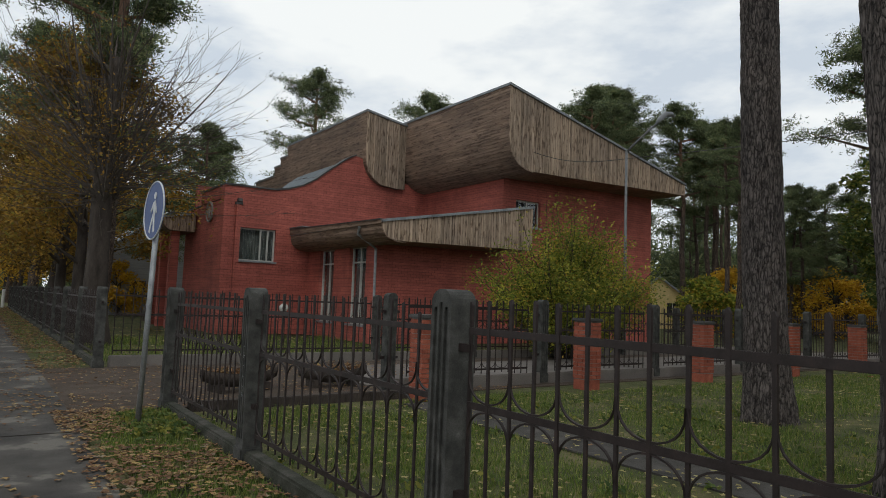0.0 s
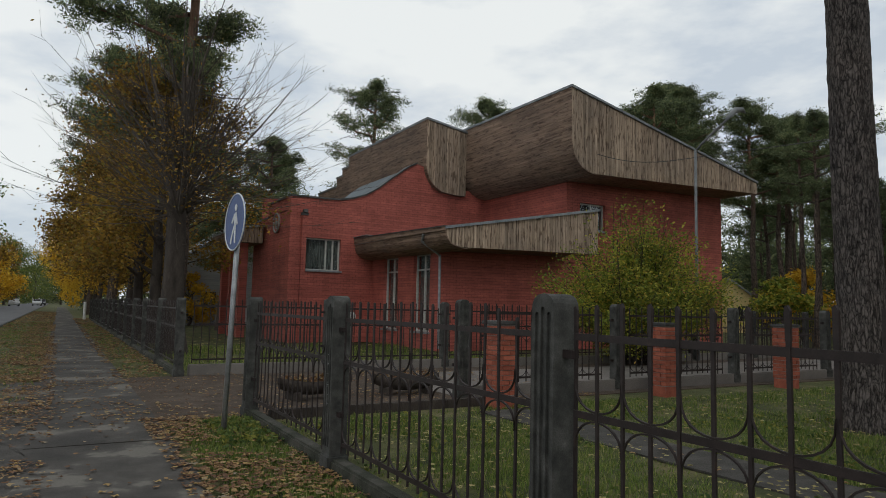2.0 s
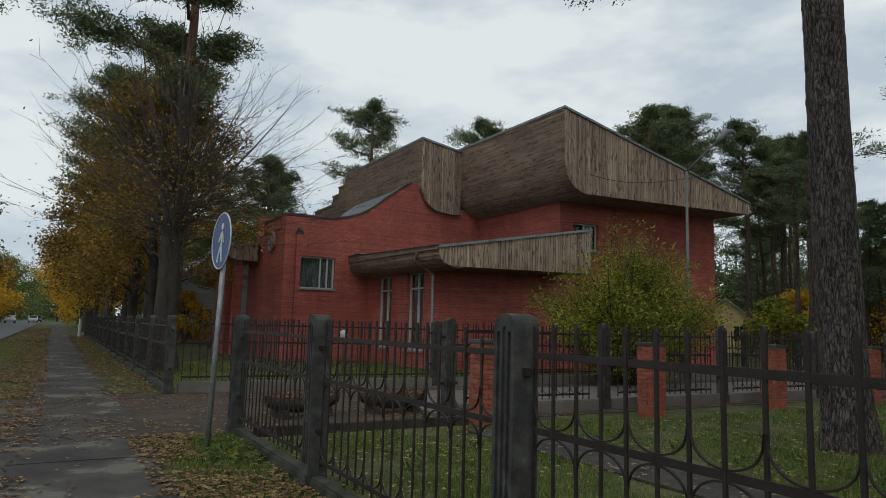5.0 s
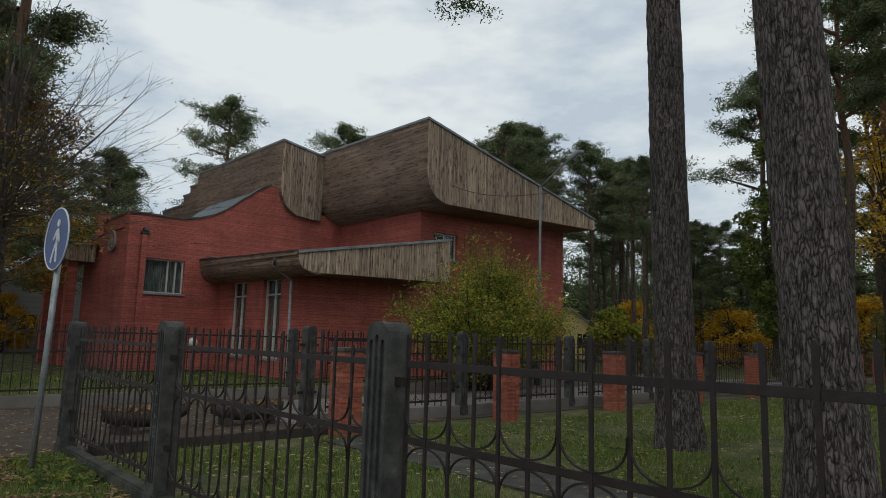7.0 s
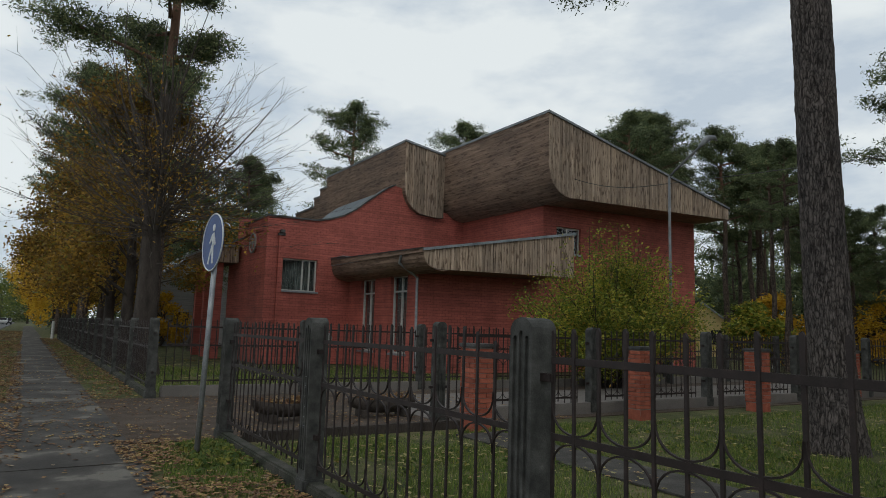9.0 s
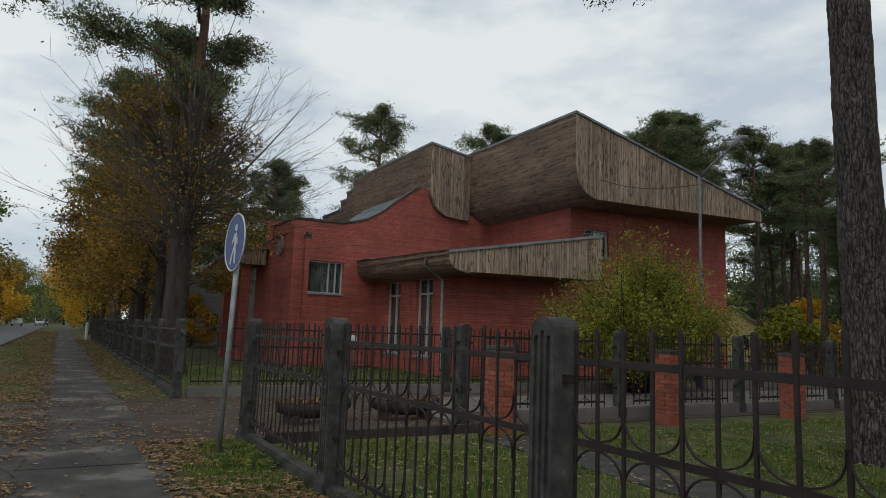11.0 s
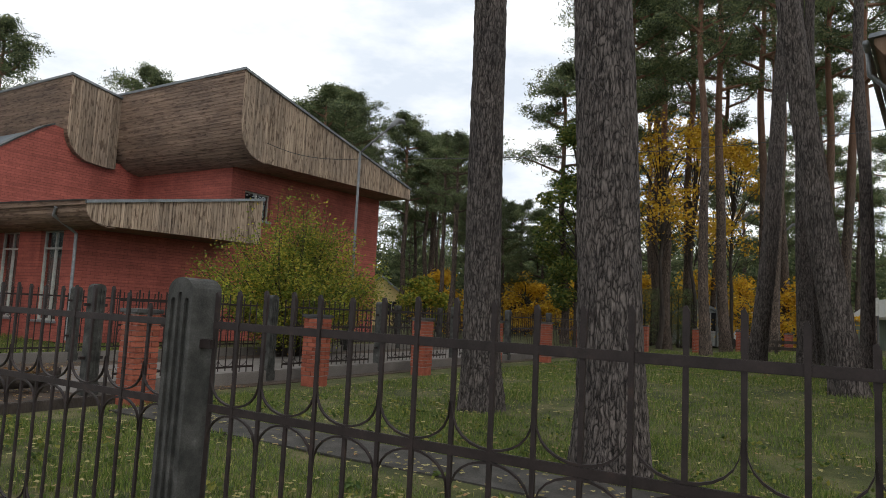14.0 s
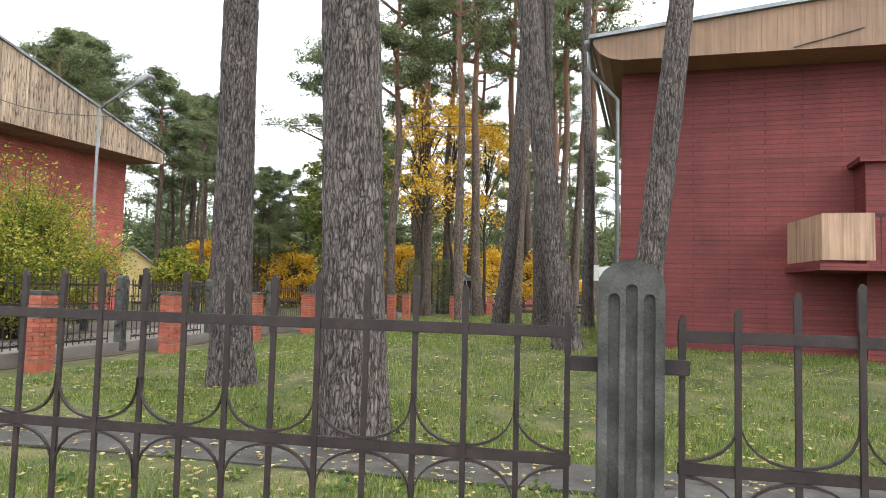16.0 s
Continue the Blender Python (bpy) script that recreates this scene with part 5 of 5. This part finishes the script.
# ---- log planters and edging by the gate ----
def planter(x, y, turn, ln):
    t = thing("planter", "dark hollow log planter heaped with dry leaves", "planter", "log planters", at=(x, y, 0), turn=turn)
    bm = B()
    n, rings = 14, []
    for j in range(n + 1):
        s = j / n * 2 - 1
        w = 0.19 * (1 - abs(s) ** 3 * 0.75)
        zb, zt = 0.06 + 0.13 * abs(s) ** 2.5, 0.27 + 0.08 * s * s
        rings.append([bm.verts.new((s * ln / 2, yy, zz)) for yy, zz in ((-w * 0.5, zb), (-w, (zb + zt) / 2), (-w, zt), (-w * 0.82, zt), (-w * 0.7, zt - 0.08), (w * 0.7, zt - 0.08), (w * 0.82, zt), (w, zt), (w, (zb + zt) / 2), (w * 0.5, zb))])
    for a, b in zip(rings, rings[1:]):
        for k in range(10):
            bm.faces.new((a[k], a[(k + 1) % 10], b[(k + 1) % 10], b[k]))
    bm.faces.new(rings[0])
    bm.faces.new(rings[-1][::-1])
    part("trough", bm, M_BARK_DARK, t, "", True)
    for s in (-0.3, 0.3):
        part("foot", box(B(), s * ln - 0.05, s * ln + 0.05, -0.2, 0.2, -0.02, 0.12, 0.01), M_BARK_DARK, t)
    vs, fs = [], []
    r = random.Random(int(x * 10))
    for k in range(9):
        leaves(vs, fs, ((k / 8 - 0.5) * ln * 0.75, 0, 0.3), 0.13, 34, 0.045, r, 0.6)
    piece("filling", mesh_of("filling", vs, fs, M_LITTER), t, Matrix())
    return t


planter(3.2, 10.2, 12, 1.35)
planter(4.85, 10.2, -4, 1.25)
bm = B()
box(bm, 2.0, 5.4, 8.55, 8.68, -0.05, 0.1, 0.012)
tagged(part("edging_board", bm, M_BARK_DARK), "dark timber edging board between lawn and driveway", "edging", kind="structure")

# ---- things along the street ----
namepost = thing("street_sign", "small dark street name sign on a black post", "street sign", at=(-2.28, 18.6, 0), turn=8)
part("post", tube(B(), [(0, 0, -0.1), (0, 0, 1.66)], 0.045, 10), M_DARKTIN, namepost)
plate = part("plate", box(B(), -0.05, 0.46, -0.07, -0.048, 1.52, 1.66, 0.004), M_DARKTIN, namepost, "dark name plate")
for a, b in ((0.04, 0.08), (0.12, 0.22), (0.24, 0.36)):
    part("bar", box(B(), a, b, -0.074, -0.0705, 1.565, 1.615), mw, plate)
part("bollard", tube(B(), [(1.25, 58, -0.1), (1.25, 58, 1.35)], 0.11, 12), M_WHITE)
tagged(bpy.data.objects["bollard"], "white concrete post beside the footpath", "post")


def car(x, y, turn, paint, label):
    c = thing("car", label, "car", "parked cars", at=(x, y, 0), turn=turn)
    bm = B()
    prism(bm, [(-2.1, 0.28), (2.1, 0.28), (2.15, 0.62), (1.95, 0.82), (1.05, 0.92), (0.45, 1.38), (-1.2, 1.42), (-1.85, 0.95), (-2.15, 0.85)], "x", -0.82, 0.82)
    bmesh.ops.bevel(bm, geom=bm.edges[:], offset=0.06, segments=2, affect="EDGES")
    body = part("body", bm, paint, c, "", True)
    for s in (-1, 1):
        part("window", prism(B(), [(0.85, 0.93), (0.4, 1.32), (-1.15, 1.35), (-1.6, 0.95)], "x", s * 0.825, s * 0.835), M_DARK, body)
        for f in (-1.3, 1.35):
            bm = B()
            bmesh.ops.create_cone(bm, cap_ends=True, segments=20, radius1=0.32, radius2=0.32, depth=0.2, matrix=pose(s * 0.76, f, 0.31, 0, 90, 0))
            part("wheel", bm, M_DARK, c)
        part("headlight", box(B(), s * 0.6 - 0.16, s * 0.6 + 0.16, -2.2, -2.08, 0.62, 0.76, 0.02), mw, body)
    part("windscreen", prism(B(), [(-1.8, 0.97), (-1.22, 1.38), (-1.26, 1.39), (-1.86, 0.99)], "x", -0.68, 0.68), M_DARK, body)
    return c


M_PAINT = [mottled("car_paint_white", [(0.3, (0.5, 0.5, 0.5)), (0.7, (0.6, 0.6, 0.6))], 3, 30, 0.3), mottled("car_paint_dark", [(0.3, (0.04, 0.04, 0.05)), (0.7, (0.07, 0.07, 0.08))], 3, 30, 0.3), mottled("car_paint_red", [(0.3, (0.25, 0.03, 0.03)), (0.7, (0.3, 0.04, 0.04))], 3, 30, 0.3)]
car(-4.6, 168, 0, M_PAINT[0], "white car parked at the far kerbside")
car(-4.0, 178, 0, M_PAINT[1], "dark car parked along the street")
car(-7.9, 150, 180, M_PAINT[0], "pale car standing on the street")
car(-4.3, 190, 0, M_PAINT[2], "red car parked along the street")
x, y = spot(82.3, 52)
car(x, y, 75, M_PAINT[0], "white car parked among the pines")


# ---- small buildings in the distance ----
def cottage(label, at, w, d, eave_h, ridge, wall_mat, roof_mat, turn=0.0):
    """Gabled building; its gable faces local -y."""
    c = thing("house", label, "house", at=at, turn=turn)
    wall = part("wall", prism(B(), [(-w / 2, 0), (w / 2, 0), (w / 2, eave_h), (0, ridge), (-w / 2, eave_h)], "y", 0, d), wall_mat, c)
    for s in (-1, 1):
        k = (ridge - eave_h) / (w / 2)
        part("roof", prism(B(), [(0, ridge + 0.04), (s * (w / 2 + 0.4), eave_h - 0.4 * k + 0.04), (s * (w / 2 + 0.4), eave_h - 0.4 * k + 0.2), (0, ridge + 0.2)], "y", -0.35, d + 0.35), roof_mat, c)
    for x in (-w / 4, w / 4):
        f = part("window", box(B(), x - 0.45, x + 0.45, -0.03, -0.004, 1.0, 2.2), M_DARK, c)
        part("window_frame", box(B(), x - 0.03, x + 0.03, -0.06, -0.031, 1.0, 2.2), M_WHITE, f)
    return c


M_YWALL = mottled("yellow_render", [(0.3, (0.66, 0.5, 0.22)), (0.7, (0.76, 0.6, 0.3))], 2, 30, 0.85)
M_GREY = mottled("grey_siding", [(0.3, (0.3, 0.31, 0.31)), (0.7, (0.42, 0.43, 0.43))], 2, 30, 0.85, stretch=(0.3, 0.3, 8))
M_GREEN = mottled("green_grey_boards", [(0.3, (0.2, 0.26, 0.23)), (0.7, (0.28, 0.34, 0.3))], 2, 30, 0.85, stretch=(6, 6, 0.4))
cottage("yellow gabled house beyond the garden", (*spot(53.5, 60), 0), 4.2, 9, 2.7, 4.35, M_YWALL, M_STEEL, -54)
cottage("low dark shed under the trees", (*spot(65.3, 62), 0), 5.5, 5, 2.0, 3.2, M_BARK_DARK, M_DARKTIN, -60)
cottage("small grey shed by the pillars", (*spot(79.9, 48), 0.1), 3.2, 3, 2.0, 2.9, M_GREY, M_TIN, -80)
cottage("small green-grey house with a white roof", (*spot(94.6, 50), 0.2), 2.6, 6, 2.4, 3.4, M_GREEN, M_WHITE, -70)
cottage("grey house with pale siding behind the garden", (*spot(12.6, 47), 0), 7, 9, 4.2, 6.8, M_GREY, M_TIN, 0)
rf = thing("rail_fence", "low dark two-rail fence at the lawn edge", "fence", at=(*spot(83.4, 30), 0.38), turn=-78)
for k in range(5):
    part("post", box(B(), k * 1.1 - 0.05, k * 1.1 + 0.05, -0.05, 0.05, -0.2, 0.62, 0.01), M_BARK_DARK, rf)
for z in (0.3, 0.56):
    part("rail", box(B(), -0.1, 4.5, -0.09, -0.052, z - 0.06, z + 0.06, 0.01), M_BARK_DARK, rf)
board = thing("notice_board", "white board on two thin posts", "board", at=(*spot(91.7, 33), 0.2), turn=-85)
part("panel", box(B(), -0.24, 0.24, -0.03, 0.0, 2.0, 2.75, 0.005), M_WHITE, board)
for s in (-0.2, 0.2):
    part("post", tube(B(), [(s, 0.03, -0.2), (s, 0.03, 2.75)], 0.035, 8), M_DARKTIN, board)
for b, d in ((81.3, 46), (84.6, 52)):
    copy_thing(lampst, pose(*spot(b, d), 0.2, 0, 0, -60))
# sticker on the gate side post
part("sticker", box(B(), FX - 0.0025, FX - 0.0005, -0.661 - 0.09, -0.661 - 0.072, 1.222, 1.25), M_STEEL)
tagged(bpy.data.objects["sticker"], "small white torn sticker on the concrete post", "sticker")
# branch tip hanging into view from the lawn pine
vs, fs = [], []
r = random.Random(17)
bm = B()
br = [Vector((8.7, 4.6, 8.9)), Vector((7.5, 5.5, 8.1)), Vector((6.6, 6.0, 7.1)), Vector((6.02, 6.44, 6.5))]
tube(bm, br, [0.05, 0.035, 0.02, 0.008], 5, False)
for p in br[1:]:
    for _ in range(16):
        needle_clump(vs, fs, p + Vector((r.gauss(0, 0.26), r.gauss(0, 0.26), r.gauss(0.12, 0.07))), 0.22, 60, r)
lawn_pine = [o for o in scene.objects if o.name == "pine_tree" or o.name.startswith("pine_tree.")]
host = min(lawn_pine, key=lambda o: (o.location - Vector((8.9, 4.56, 0))).length)
o = part("branch", bm, M_BARK_RED, host)
o.location = -host.location
o2 = piece("needles", mesh_of("needles", vs, fs, M_NEEDLE), o, Matrix())
# faint scratched marks on one post
marks = thing("graffiti", "faint pale scratched marks on the concrete post", "graffiti", at=(FX - 0.001, 5.649, 0))
for k, (dy, z, h) in enumerate(((0.03, 1.02, 0.05), (0.02, 0.93, 0.06), (0.035, 0.84, 0.05), (0.02, 0.74, 0.055), (0.03, 0.65, 0.05), (0.02, 0.57, 0.05))):
    part("bar", box(B(), -0.0015, 0.0, dy - 0.004, dy + 0.004, z, z + h), M_STEEL, marks)
    part("bar", box(B(), -0.0015, 0.0, dy - 0.03, dy + 0.006, z + h * 0.4, z + h * 0.4 + 0.006), M_STEEL, marks)
